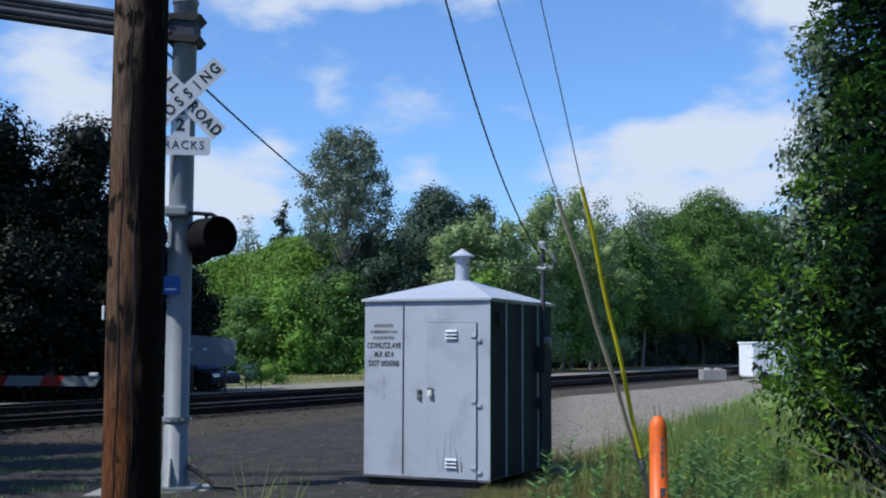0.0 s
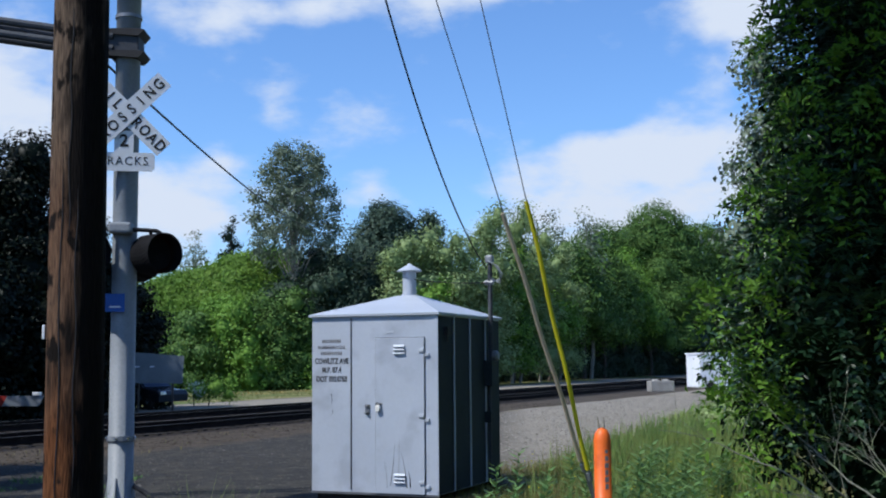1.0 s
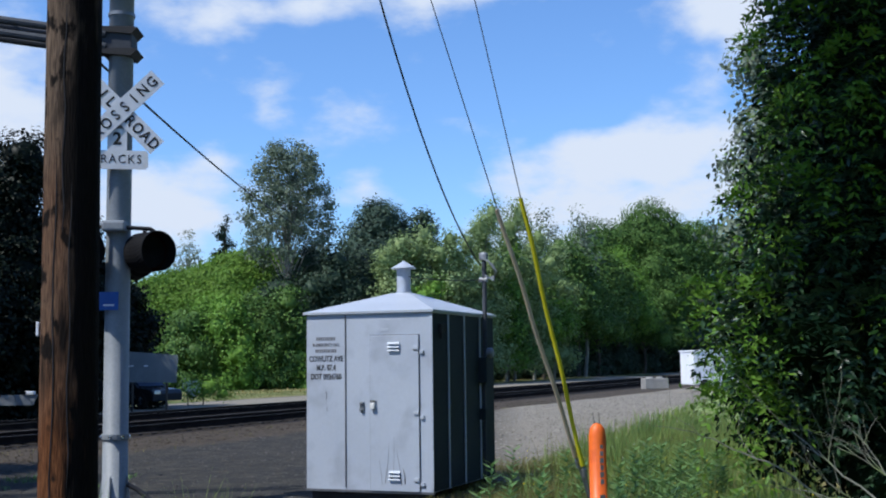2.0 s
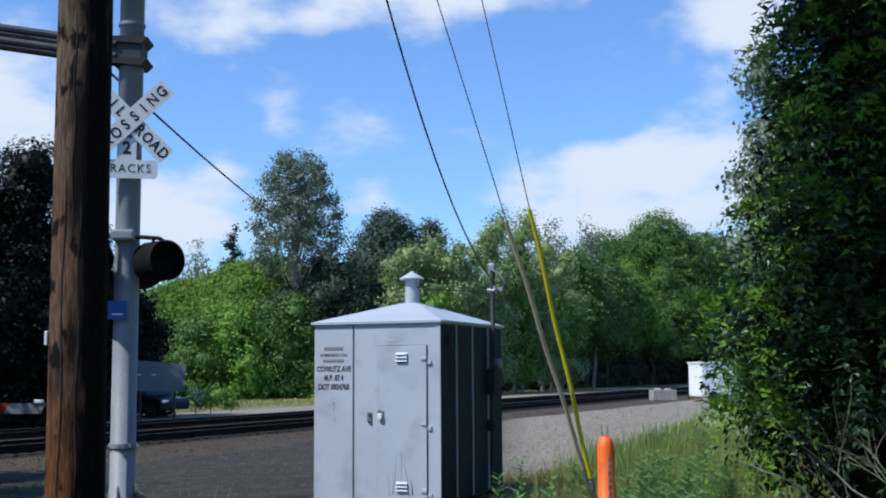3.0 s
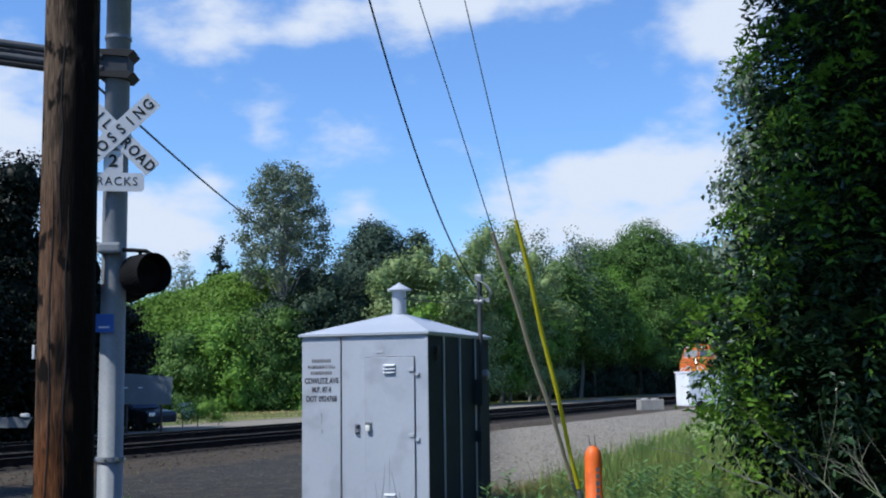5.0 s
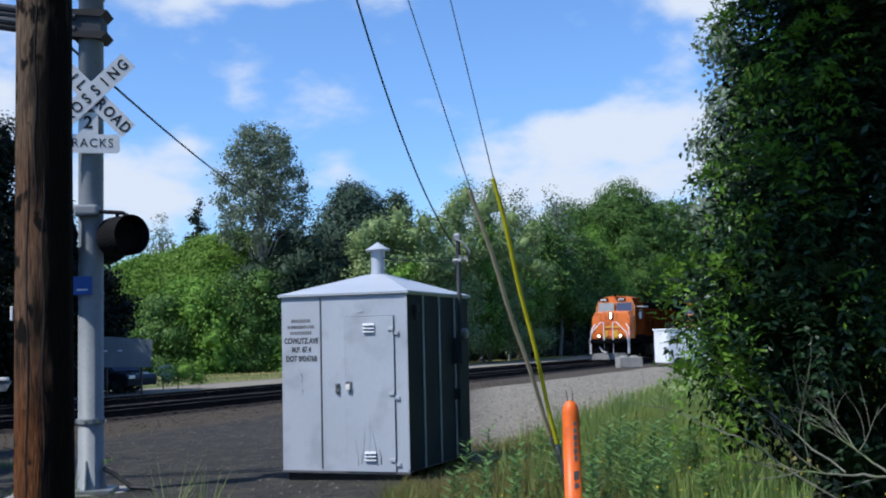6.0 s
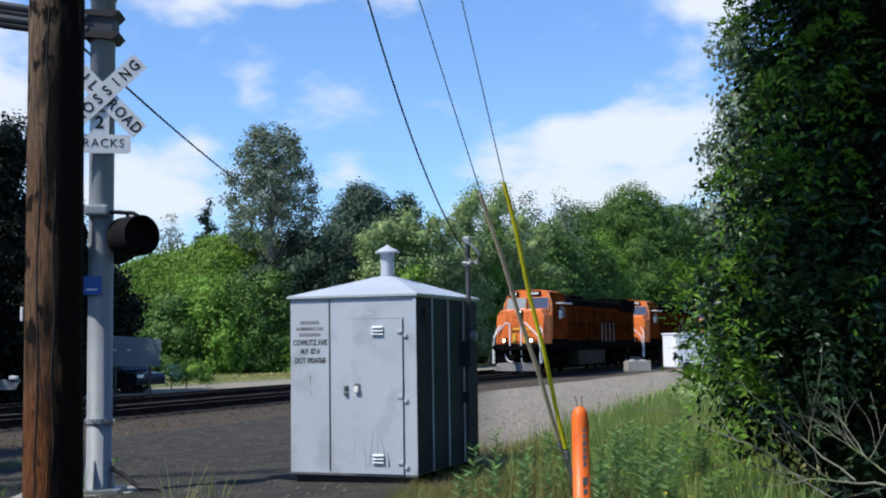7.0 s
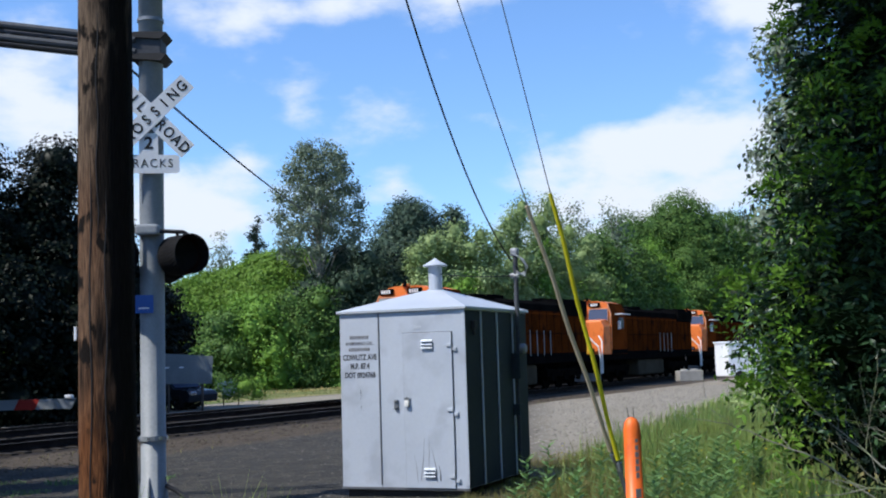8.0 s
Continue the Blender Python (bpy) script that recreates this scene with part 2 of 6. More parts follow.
M = dict(
    pole=surf("weathered_pole_wood", (0.030, 0.016, 0.009), (0.145, 0.088, 0.053), 2.2, 26, 0.85, bump=0.6, stretch=(6, 6, 0.55), contrast=0.6, third=(0.010, 0.007, 0.005), thirdscale=0.75, cut=(0.46, 0.56)),
    tar=surf("tar_black", (0.012, 0.011, 0.012), (0.03, 0.028, 0.028), 3, 20, 0.7),
    galv=surf("galvanised_mast", (0.18, 0.20, 0.22), (0.27, 0.29, 0.31), 1.4, 30, 0.55, 0.0, bump=0.05),
    # steel darkened so the arm's shaded underside is in its colour
    armsteel=surf("shaded_dark_steel", (0.045, 0.05, 0.06), (0.085, 0.09, 0.10), 3, 30, 0.7, 0.0, bump=0.05, spec=0.15),
    galvdark=surf("dull_steel", (0.16, 0.17, 0.18), (0.27, 0.28, 0.30), 4, 40, 0.5, 0.5, bump=0.08),
    shed=surf("silver_paint", (0.43, 0.47, 0.54), (0.51, 0.55, 0.62), 0.9, 26, 0.42, 0.1, bump=0.03, contrast=0.35, third=(0.385, 0.415, 0.475), thirdscale=2.2),
    shedside=surf("shaded_green_grey_panel", (0.022, 0.031, 0.036), (0.038, 0.049, 0.056), 1.2, 26, 0.7, 0.0, bump=0.05, spec=0.15),
    shedroof=surf("silver_roof_paint", (0.42, 0.455, 0.51), (0.52, 0.555, 0.61), 1.2, 26, 0.45, 0.1, bump=0.03),
    seam=surf("seam_dark", (0.07, 0.075, 0.085), (0.13, 0.135, 0.15), 4, 40, 0.6),
    white=surf("white_sign_sheet", (0.70, 0.71, 0.72), (0.80, 0.81, 0.82), 2, 30, 0.5, bump=0.02),
    black=surf("black_paint", (0.006, 0.006, 0.007), (0.016, 0.016, 0.017), 3, 30, 0.8, bump=0.05, spec=0.08),
    ink=surf("black_lettering", (0.012, 0.012, 0.014), (0.02, 0.02, 0.022), 3, 30, 0.7, bump=0),
    shedink=surf("worn_stencil_ink", (0.035, 0.037, 0.042), (0.075, 0.08, 0.09), 9, 60, 0.7, bump=0),
    greyink=surf("faded_lettering", (0.12, 0.12, 0.13), (0.2, 0.2, 0.21), 3, 30, 0.7, bump=0),
    blue=surf("blue_plate", (0.02, 0.09, 0.36), (0.03, 0.12, 0.45), 3, 30, 0.4, bump=0),
    litlens=glow_mat("lit_red_lens", (1.0, 0.03, 0.02), 0.95),
    yellow=surf("yellow_guard_plastic", (0.50, 0.44, 0.01), (0.66, 0.58, 0.02), 2, 30, 0.5, bump=0.03, stretch=(4, 4, 1)),
    pale=surf("bleached_guard_plastic", (0.42, 0.33, 0.22), (0.58, 0.47, 0.33), 2, 30, 0.6, bump=0.03, stretch=(4, 4, 1)),
    wire=surf("steel_strand", (0.10, 0.10, 0.11), (0.18, 0.18, 0.19), 8, 60, 0.5, 0.5, bump=0),
    cable=surf("black_cable", (0.010, 0.010, 0.012), (0.022, 0.022, 0.024), 8, 60, 0.6, bump=0),
    orange_post=surf("orange_post_plastic", (0.72, 0.115, 0.012), (0.85, 0.16, 0.02), 3, 30, 0.45, bump=0.03, contrast=0.4, third=(0.60, 0.10, 0.015), thirdscale=7),
    rail=surf("dark_rail_steel", (0.012, 0.009, 0.008), (0.030, 0.022, 0.018), 3, 30, 0.95, 0.0, spec=0.05),
    railhead=surf("polished_rail_head", (0.06, 0.055, 0.052), (0.11, 0.10, 0.095), 2, 30, 0.65, 0.2, bump=0.0),
    tie=surf("creosoted_tie_wood", (0.012, 0.010, 0.008), (0.036, 0.029, 0.023), 3, 30, 0.95, bump=0.3, stretch=(1, 6, 6), vary=0.3),
    concrete=surf("concrete", (0.22, 0.21, 0.19), (0.33, 0.315, 0.285), 2, 30, 0.85, bump=0.2),
    whitebox=surf("white_cabinet_paint", (0.72, 0.73, 0.75), (0.82, 0.83, 0.85), 1.5, 20, 0.5, bump=0.02),
    # white dimmed in colour for the shade the gate arm hangs in
    gatewhite=surf("shade_dimmed_white", (0.20, 0.22, 0.235), (0.28, 0.30, 0.315), 2, 30, 0.6, bump=0.02),
    gatered=surf("gate_red", (0.30, 0.02, 0.015), (0.42, 0.035, 0.025), 2, 30, 0.5, bump=0.02),
    signback=surf("sign_back_aluminium", (0.13, 0.155, 0.165), (0.19, 0.215, 0.225), 1.5, 20, 0.6, 0.1, bump=0.02),
    bark=surf("bark", (0.035, 0.028, 0.022), (0.10, 0.085, 0.07), 3, 30, 0.9, bump=0.5, stretch=(4, 4, 0.8)),
    palebark=surf("pale_bark", (0.16, 0.15, 0.13), (0.27, 0.26, 0.23), 3, 30, 0.9, bump=0.4, stretch=(3, 3, 0.8)),
    twig=surf("dead_twig_bark", (0.09, 0.09, 0.07), (0.20, 0.20, 0.16), 7, 50, 0.9, bump=0.3, third=(0.15, 0.19, 0.08), thirdscale=6),
    loco=surf("locomotive_orange", (0.58, 0.135, 0.024), (0.68, 0.170, 0.034), 0.7, 12, 0.45, bump=0.01, third=(0.33, 0.065, 0.012), thirdscale=1.5, spec=0.2),
    # two darker copies of the orange, with the shade of the sides painted in
    locoshade=surf("shaded_locomotive_orange", (0.034, 0.010, 0.003), (0.095, 0.023, 0.005), 0.6, 12, 0.75, bump=0.02, third=(0.016, 0.007, 0.005), thirdscale=0.9, spec=0.0),
    locoside=surf("shaded_cab_orange", (0.085, 0.020, 0.005), (0.135, 0.031, 0.007), 0.7, 12, 0.7, bump=0.01, third=(0.07, 0.017, 0.006), thirdscale=1.2, spec=0.0),
    locoblack=surf("locomotive_black", (0.003, 0.003, 0.0035), (0.007, 0.007, 0.007), 1, 15, 0.8, bump=0.02, spec=0.0),
    locopale=surf("pale_orange_edge", (0.55, 0.22, 0.09), (0.65, 0.28, 0.12), 1, 15, 0.5, bump=0.01),
    locoyellow=surf("locomotive_yellow", (0.66, 0.36, 0.03), (0.75, 0.42, 0.05), 1, 15, 0.4, bump=0.01),
    truck=surf("grimy_truck_steel", (0.003, 0.003, 0.003), (0.008, 0.007, 0.006), 3, 20, 0.9, bump=0.15, spec=0.0),
    tank=surf("dusty_fuel_tank", (0.040, 0.036, 0.027), (0.065, 0.058, 0.044), 1, 15, 0.8, bump=0.05, spec=0.0),
    plow=surf("scuffed_plow_steel", (0.09, 0.085, 0.085), (0.17, 0.16, 0.155), 2, 20, 0.7, 0.1, bump=0.1),
    rails_white=surf("white_handrail_paint", (0.74, 0.73, 0.71), (0.82, 0.81, 0.79), 3, 20, 0.5, bump=0),
    lamp=glow_mat("headlight_glow", (1.0, 0.93, 0.75), 6.0),
    cartyre=surf("tyre_rubber", (0.01, 0.01, 0.01), (0.02, 0.02, 0.02), 5, 40, 0.9),
    carpaint=surf("dark_car_paint", (0.02, 0.023, 0.028), (0.03, 0.034, 0.04), 1, 20, 0.25, bump=0),
    chrome=surf("bright_metal", (0.62, 0.63, 0.65), (0.72, 0.73, 0.75), 2, 20, 0.25, 0.9, bump=0),
    lock=surf("padlock_brass_steel", (0.70, 0.69, 0.65), (0.82, 0.81, 0.78), 9, 60, 0.35, 0.0, bump=0),
    l_cotton=leaf_mat("cottonwood_leaves", (0.085, 0.115, 0.080), (0.30, 0.35, 0.25), (0.15, 0.19, 0.13), 0.15),
    l_green=leaf_mat("shrub_leaves", (0.070, 0.150, 0.022), (0.230, 0.390, 0.060), (0.114, 0.227, 0.032), 0.15),
    l_hill=leaf_mat("bramble_leaves", (0.075, 0.145, 0.022), (0.190, 0.310, 0.045), (0.100, 0.190, 0.024), 0.15),
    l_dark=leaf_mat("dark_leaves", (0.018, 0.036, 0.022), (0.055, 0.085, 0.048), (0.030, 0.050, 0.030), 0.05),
    l_oak=leaf_mat("oak_leaves", (0.036, 0.062, 0.044), (0.100, 0.145, 0.095), (0.055, 0.088, 0.060), 0.1),
    # leaf colour taken near black so that it holds the trees' shade
    l_shade=leaf_mat("shaded_roadside_leaves", (0.002, 0.005, 0.002), (0.006, 0.012, 0.005), (0.003, 0.007, 0.003), 0.0),
    l_mid=leaf_mat("maple_leaves", (0.038, 0.086, 0.022), (0.145, 0.245, 0.052), (0.066, 0.128, 0.028), 0.10),
    l_poplar=leaf_mat("poplar_leaves", (0.120, 0.180, 0.065), (0.370, 0.460, 0.200), (0.190, 0.265, 0.095), 0.15),
    l_fir=leaf_mat("fir_needles", (0.012, 0.026, 0.016), (0.03, 0.05, 0.03), (0.018, 0.034, 0.02), 0.1),
    l_near=leaf_mat("ash_leaves", (0.011, 0.032, 0.015), (0.056, 0.118, 0.050), (0.014, 0.040, 0.017), 0.15, 1.0, 0.36, 0.4),
    # ash leaf colour darkened to put the crown's inner shade into it
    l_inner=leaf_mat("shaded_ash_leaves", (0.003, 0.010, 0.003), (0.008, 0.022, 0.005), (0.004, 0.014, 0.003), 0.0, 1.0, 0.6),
    l_bright=leaf_mat("lit_ash_leaves", (0.08, 0.17, 0.02), (0.19, 0.33, 0.05), (0.11, 0.23, 0.025), 0.35, 1.0, 0.4),
    grass=leaf_mat("meadow_grass", (0.075, 0.17, 0.05), (0.24, 0.33, 0.105), (0.27, 0.345, 0.095), 0.22, 0.8),
    drygrass=leaf_mat("dry_grass", (0.16, 0.15, 0.05), (0.30, 0.26, 0.11), (0.13, 0.16, 0.045), 0.3, 0.8),
    weed=leaf_mat("weed_leaves", (0.095, 0.185, 0.060), (0.220, 0.340, 0.120), (0.130, 0.235, 0.075), 0.25, 1.0),
    flower=leaf_mat("pale_blossom", (0.45, 0.48, 0.42), (0.65, 0.67, 0.60), (0.3, 0.36, 0.22), 0.3, 1.0),
)


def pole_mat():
    """Grey brown weathered wood with tar spots; shade is painted on in ragged upright patches, mostly on the right
    side.
    """
    m, nt, p, out = shader("pole_wood_side_shade")
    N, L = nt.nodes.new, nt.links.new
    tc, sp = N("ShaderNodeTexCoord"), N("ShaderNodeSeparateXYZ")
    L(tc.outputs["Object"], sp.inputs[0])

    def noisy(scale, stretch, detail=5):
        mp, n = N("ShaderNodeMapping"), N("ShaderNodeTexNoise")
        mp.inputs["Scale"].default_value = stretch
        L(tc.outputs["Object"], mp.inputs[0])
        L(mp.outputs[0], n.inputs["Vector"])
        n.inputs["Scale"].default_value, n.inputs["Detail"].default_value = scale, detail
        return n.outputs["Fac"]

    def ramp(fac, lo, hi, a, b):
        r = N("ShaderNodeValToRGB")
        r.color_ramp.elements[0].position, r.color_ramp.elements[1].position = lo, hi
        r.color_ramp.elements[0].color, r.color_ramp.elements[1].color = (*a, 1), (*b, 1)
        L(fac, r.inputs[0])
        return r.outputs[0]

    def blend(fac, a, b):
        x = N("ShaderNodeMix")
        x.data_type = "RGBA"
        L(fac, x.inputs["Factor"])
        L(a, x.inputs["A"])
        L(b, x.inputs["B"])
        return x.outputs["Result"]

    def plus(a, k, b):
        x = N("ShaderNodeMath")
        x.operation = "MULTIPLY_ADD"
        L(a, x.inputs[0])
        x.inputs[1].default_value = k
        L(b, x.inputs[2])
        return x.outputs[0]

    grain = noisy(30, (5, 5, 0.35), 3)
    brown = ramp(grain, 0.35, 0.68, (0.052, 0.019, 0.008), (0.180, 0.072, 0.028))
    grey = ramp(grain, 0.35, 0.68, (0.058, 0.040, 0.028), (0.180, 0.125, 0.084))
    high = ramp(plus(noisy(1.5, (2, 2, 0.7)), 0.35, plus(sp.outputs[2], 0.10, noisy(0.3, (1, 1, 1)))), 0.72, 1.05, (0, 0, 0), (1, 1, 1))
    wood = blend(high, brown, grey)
    # black grows with x: the pole's shaded side, put into the wood colour
    side_shade = ramp(plus(sp.outputs[0], 1.3, noisy(2.6, (2.2, 2.2, 0.45), 7)), 0.41, 0.53, (0, 0, 0), (1, 1, 1))
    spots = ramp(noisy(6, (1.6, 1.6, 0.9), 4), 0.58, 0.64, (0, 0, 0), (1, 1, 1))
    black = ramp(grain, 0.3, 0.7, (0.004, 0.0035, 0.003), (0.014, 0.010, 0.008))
    col = blend(spots, blend(side_shade, wood, black), black)
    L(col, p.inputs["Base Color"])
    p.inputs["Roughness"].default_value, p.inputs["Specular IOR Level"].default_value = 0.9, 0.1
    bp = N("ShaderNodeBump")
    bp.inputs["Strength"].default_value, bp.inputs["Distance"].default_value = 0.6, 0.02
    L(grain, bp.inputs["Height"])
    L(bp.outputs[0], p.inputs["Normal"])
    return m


def glass_mat():
    m, nt, p, out = shader("dark_cab_glass")
    # bluish base colour stands in for reflected blue sky
    p.inputs["Base Color"].default_value = (0.05, 0.065, 0.11, 1)
    p.inputs["Roughness"].default_value, p.inputs["Specular IOR Level"].default_value = 0.22, 0.35
    return m


M["glass"] = glass_mat()
# pale base colour paints the sky reflected in one pane
M["paleglass"] = surf("sky_reflection_windshield", (0.20, 0.22, 0.22), (0.27, 0.29, 0.28), 2, 20, 0.25, bump=0, spec=0.5)
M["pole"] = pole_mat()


# ================= mesh helpers =================
def part(name, bm, material, parent=None, label="", smooth=False):
    me = bpy.data.meshes.new(name)
    bm.to_mesh(me)
    bm.free()
    me.materials.append(material)
    if smooth:
        for f in me.polygons:
            f.use_smooth = True
    ob = new(name, me)
    if parent:
        ob.parent = parent
    if label:
        ob["label"] = label
    return ob


def empty(name, m, label, category, group=""):
    e = new(name)
    e.matrix_world = m
    return tagged(e, label, category, group)


def add_box(bm, x0, x1, y0, y1, z0, z1, bevel=0.0, m=None):
    r = bmesh.ops.create_cube(bm, size=1.0)
    vs = r["verts"]
    bmesh.ops.scale(bm, vec=(x1 - x0, y1 - y0, z1 - z0), verts=vs)
    bmesh.ops.translate(bm, vec=((x0 + x1) / 2, (y0 + y1) / 2, (z0 + z1) / 2), verts=vs)
    if bevel:
        es = list({e for v in vs for e in v.link_edges})
        out = bmesh.ops.bevel(bm, geom=es, offset=bevel, segments=2, affect="EDGES", profile=0.6)
        vs = list({v for f in out["faces"] for v in f.verts} | {v for v in vs if v.is_valid})
    if m is not None:
        bmesh.ops.transform(bm, matrix=m, verts=vs)
    return vs


def box(*a, **k):
    bm = bmesh.new()
    add_box(bm, *a, **k)
    return bm


def add_tube(bm, pts, radii, seg=10, caps=True):
    """A round sweep along pts with a radius at each."""
    pts = [Vector(p) for p in pts]
    if isinstance(radii, (int, float)):
        radii = [radii] * len(pts)
    rings, up = [], Vector((0.03, 0.05, 1))
    for i, p in enumerate(pts):
        d = (pts[min(i + 1, len(pts) - 1)] - pts[max(i - 1, 0)]).normalized()
        ref = up if abs(d.z) < 0.9 else Vector((1, 0.05, 0))
        a = d.cross(ref).normalized()
        b = d.cross(a)
        rings.append([bm.verts.new(p + radii[i] * (math.cos(2 * math.pi * k / seg) * a + math.sin(2 * math.pi * k / seg) * b)) for k in range(seg)])
    for r, s in zip(rings, rings[1:]):
        for k in range(seg):
            bm.faces.new((r[k], r[(k + 1) % seg], s[(k + 1) % seg], s[k]))
    if caps:
        bm.faces.new(rings[0])
        bm.faces.new(rings[-1][::-1])
    return bm


def tube(pts, radii, seg=10):
    return add_tube(bmesh.new(), pts, radii, seg)


def prism(poly, y0, y1):
    """A polygon in x and z, drawn out from y0 to y1."""
    bm = bmesh.new()
    a = [bm.verts.new((x, y0, z)) for x, z in poly]
    b = [bm.verts.new((x, y1, z)) for x, z in poly]
    n = len(poly)
    bm.faces.new(a)
    bm.faces.new(b[::-1])
    for k in range(n):
        bm.faces.new((a[k], b[k], b[(k + 1) % n], a[(k + 1) % n]))
    bmesh.ops.recalc_face_normals(bm, faces=bm.faces)
    return bm


def bevelled(bm, w, seg=2):
    bmesh.ops.bevel(bm, geom=list(bm.edges), offset=w, segments=seg, affect="EDGES", profile=0.6)
    return bm


def lettering(text, size, m, material, parent, name="lettering", bold=0.0, spread=1.0):
    """Flat raised letters; m takes text space (x right, y up, z out) to the parent's."""
    cu = bpy.data.curves.new(name, "FONT")
    cu.body, cu.size, cu.align_x, cu.align_y, cu.extrude, cu.offset = text, size, "CENTER", "CENTER", 0.002, bold
    cu.space_character, cu.resolution_u = spread, 3
    tmp = bpy.data.objects.new(name, cu)
    me = bpy.data.meshes.new_from_object(tmp)
    bpy.data.objects.remove(tmp)
    me.transform(m)
    me.materials.append(material)
    ob = new(name, me)
    ob.parent = parent
    return ob


def soup(name, verts, faces, material, parent=None, smooth=False):
    me = bpy.data.meshes.new(name)
    verts, faces = np.asarray(verts, np.float32), np.asarray(faces, np.int32)
    me.vertices.add(len(verts))
    me.vertices.foreach_set("co", verts.ravel())
    k = faces.shape[1]
    me.loops.add(faces.size)
    me.loops.foreach_set("vertex_index", faces.ravel())
    me.polygons.add(len(faces))
    me.polygons.foreach_set("loop_start", np.arange(0, faces.size, k, dtype=np.int32))
    me.update(calc_edges=True)
    me.materials.append(material)
    ob = new(name, me)
    if parent:
        ob.parent = parent
    return ob


def unit(v):
    return v / np.maximum(np.linalg.norm(v, axis=-1, keepdims=True), 1e-9)


def leaves(rng, pos, nrm, size, slim=0.5, fold=0.15, axis=None):
    """Folded diamond leaves at pos facing nrm: vertices and two-triangle faces."""
    n = len(pos)
    t = unit(np.cross(nrm, rng.normal(size=(n, 3)))) if axis is None else unit(axis - nrm * np.sum(axis * nrm, 1, keepdims=True))
    b = np.cross(nrm, t)
    s = (size * rng.uniform(0.6, 1.3, n))[:, None]
    v = np.stack([pos - t * s * 0.5, pos + b * s * slim * 0.5 + nrm * s * fold - t * s * 0.08, pos + t * s * 0.5, pos - b * s * slim * 0.5 + nrm * s * fold - t * s * 0.08], 1).reshape(-1, 3)
    i = np.arange(n)[:, None] * 4
    f = np.concatenate([i + [0, 1, 2], i + [0, 2, 3]], 1).reshape(-1, 3)
    return v, f


def crown(rng, blobs, leaf, clump, per, density, rag=0.35, core=0.72, slim=0.7, droop=0.0):
    """Leaf clumps over the lumpy shells of blobs (x, y, z, rx, ry, rz)."""
    V_, F_, base = [], [], 0
    for (x, y, z, rx, ry, rz) in blobs:
        c, r = np.array([x, y, z]), np.array([rx, ry, rz])
        area = 4 * math.pi * ((rx * ry + ry * rz + rx * rz) / 3)
        m = max(6, int(area * density * 1.5))
        d = unit(rng.normal(size=(m, 3)))
        ph = rng.uniform(0, 6.28, 6)
        lump = 1 + rag * 0.5 * (np.sin(d[:, 0] * 5 + ph[0]) * np.sin(d[:, 1] * 5 + ph[1]) + np.sin(d[:, 2] * 6 + ph[2])) * 0.6
        rad = lump * (1 - rag * rng.random(m) ** 1.5)
        cc = c + d * r * rad[:, None]
        pos = np.repeat(cc, per, 0) + rng.normal(size=(m * per, 3)) * clump * np.array([1, 1, 0.75])
        dd = np.repeat(d, per, 0)
        nrm = unit(dd * 0.9 + rng.normal(size=dd.shape) * 0.38 + np.array([0, 0, 0.35 - droop]))
        v, f = leaves(rng, pos, nrm, np.full(len(pos), leaf), slim)
        V_.append(v)
        F_.append(f + base)
        base += len(v)
        if core:
            k = 12
            th, fi = np.meshgrid(np.linspace(0, 2 * np.pi, k, endpoint=False), np.linspace(0.15, np.pi - 0.15, 7))
            s = np.stack([np.cos(th) * np.sin(fi), np.sin(th) * np.sin(fi), np.cos(fi)], -1).reshape(-1, 3)
            s = c + s * r * core * (0.85 + 0.25 * rng.random((len(s), 1)))
            q = [(a * k + b, a * k + (b + 1) % k, (a + 1) * k + (b + 1) % k, (a + 1) * k + b) for a in range(6) for b in range(k)]
            q = np.array([t for u in q for t in ((u[0], u[2], u[1]), (u[0], u[3], u[2]))])
            V_.append(s)
            F_.append(q + base)
            base += len(s)
    return np.concatenate(V_), np.concatenate(F_)


def limbs(rng, blobs, height, base_r, seg=7):
    """A tapered trunk with limbs into each blob."""
    bm = bmesh.new()
    pts = [(0.02 * height * math.sin(k * 1.3), 0.015 * height * math.sin(k * 2.1), height * k / 6) for k in range(7)]
    add_tube(bm, [(0, 0, -0.4)] + pts[0:], [base_r * 1.35] + [base_r * (1 - 0.13 * k) for k in range(7)], seg)
    for b in blobs:
        z0 = min(height * 0.85, max(height * 0.25, b[2] * 0.65))
        a, e = Vector((0, 0, z0)), Vector(b[:3])
        mid = (a + e) / 2 + Vector((0, 0, 0.06 * height))
        add_tube(bm, [a, mid, e], [base_r * 0.45, base_r * 0.3, base_r * 0.08], 5)
    return bm


def tree(name, x, y, z, blobs, height, trunk_r, material, label, seed, leaf=0.4, clump=0.5, per=9, density=0.9, bark="bark", category="tree", group="", rag=0.35, core=0.56, slim=0.7):
    rng = np.random.default_rng(seed)
    t = empty(name, pose(x, y, z), label, category, group)
    if height:
        part("trunk", limbs(rng, blobs, height, trunk_r), M[bark], t, smooth=True)
    v, f = crown(rng, blobs, leaf, clump, per, density, rag, core, slim)
    soup("crown", v, f, M[material], t)
    return t


# ================= ground =================
TRACK_TURN = 62.0
TU = Vector((math.cos(radians(TRACK_TURN)), math.sin(radians(TRACK_TURN)), 0))
TN = Vector((TU.y, -TU.x, 0))
NEAR, FAR, RAIL_TOP = -22.9, -27.7, -0.04


def on_track(s, c, z=0.0):
    return TU * s + TN * c + Vector((0, 0, z))


def track_matrix(c, s=0.0, z=0.0):
    return Matrix.Translation(on_track(s, c, z)) @ pose(0, 0, 0, 0, 0, TRACK_TURN)


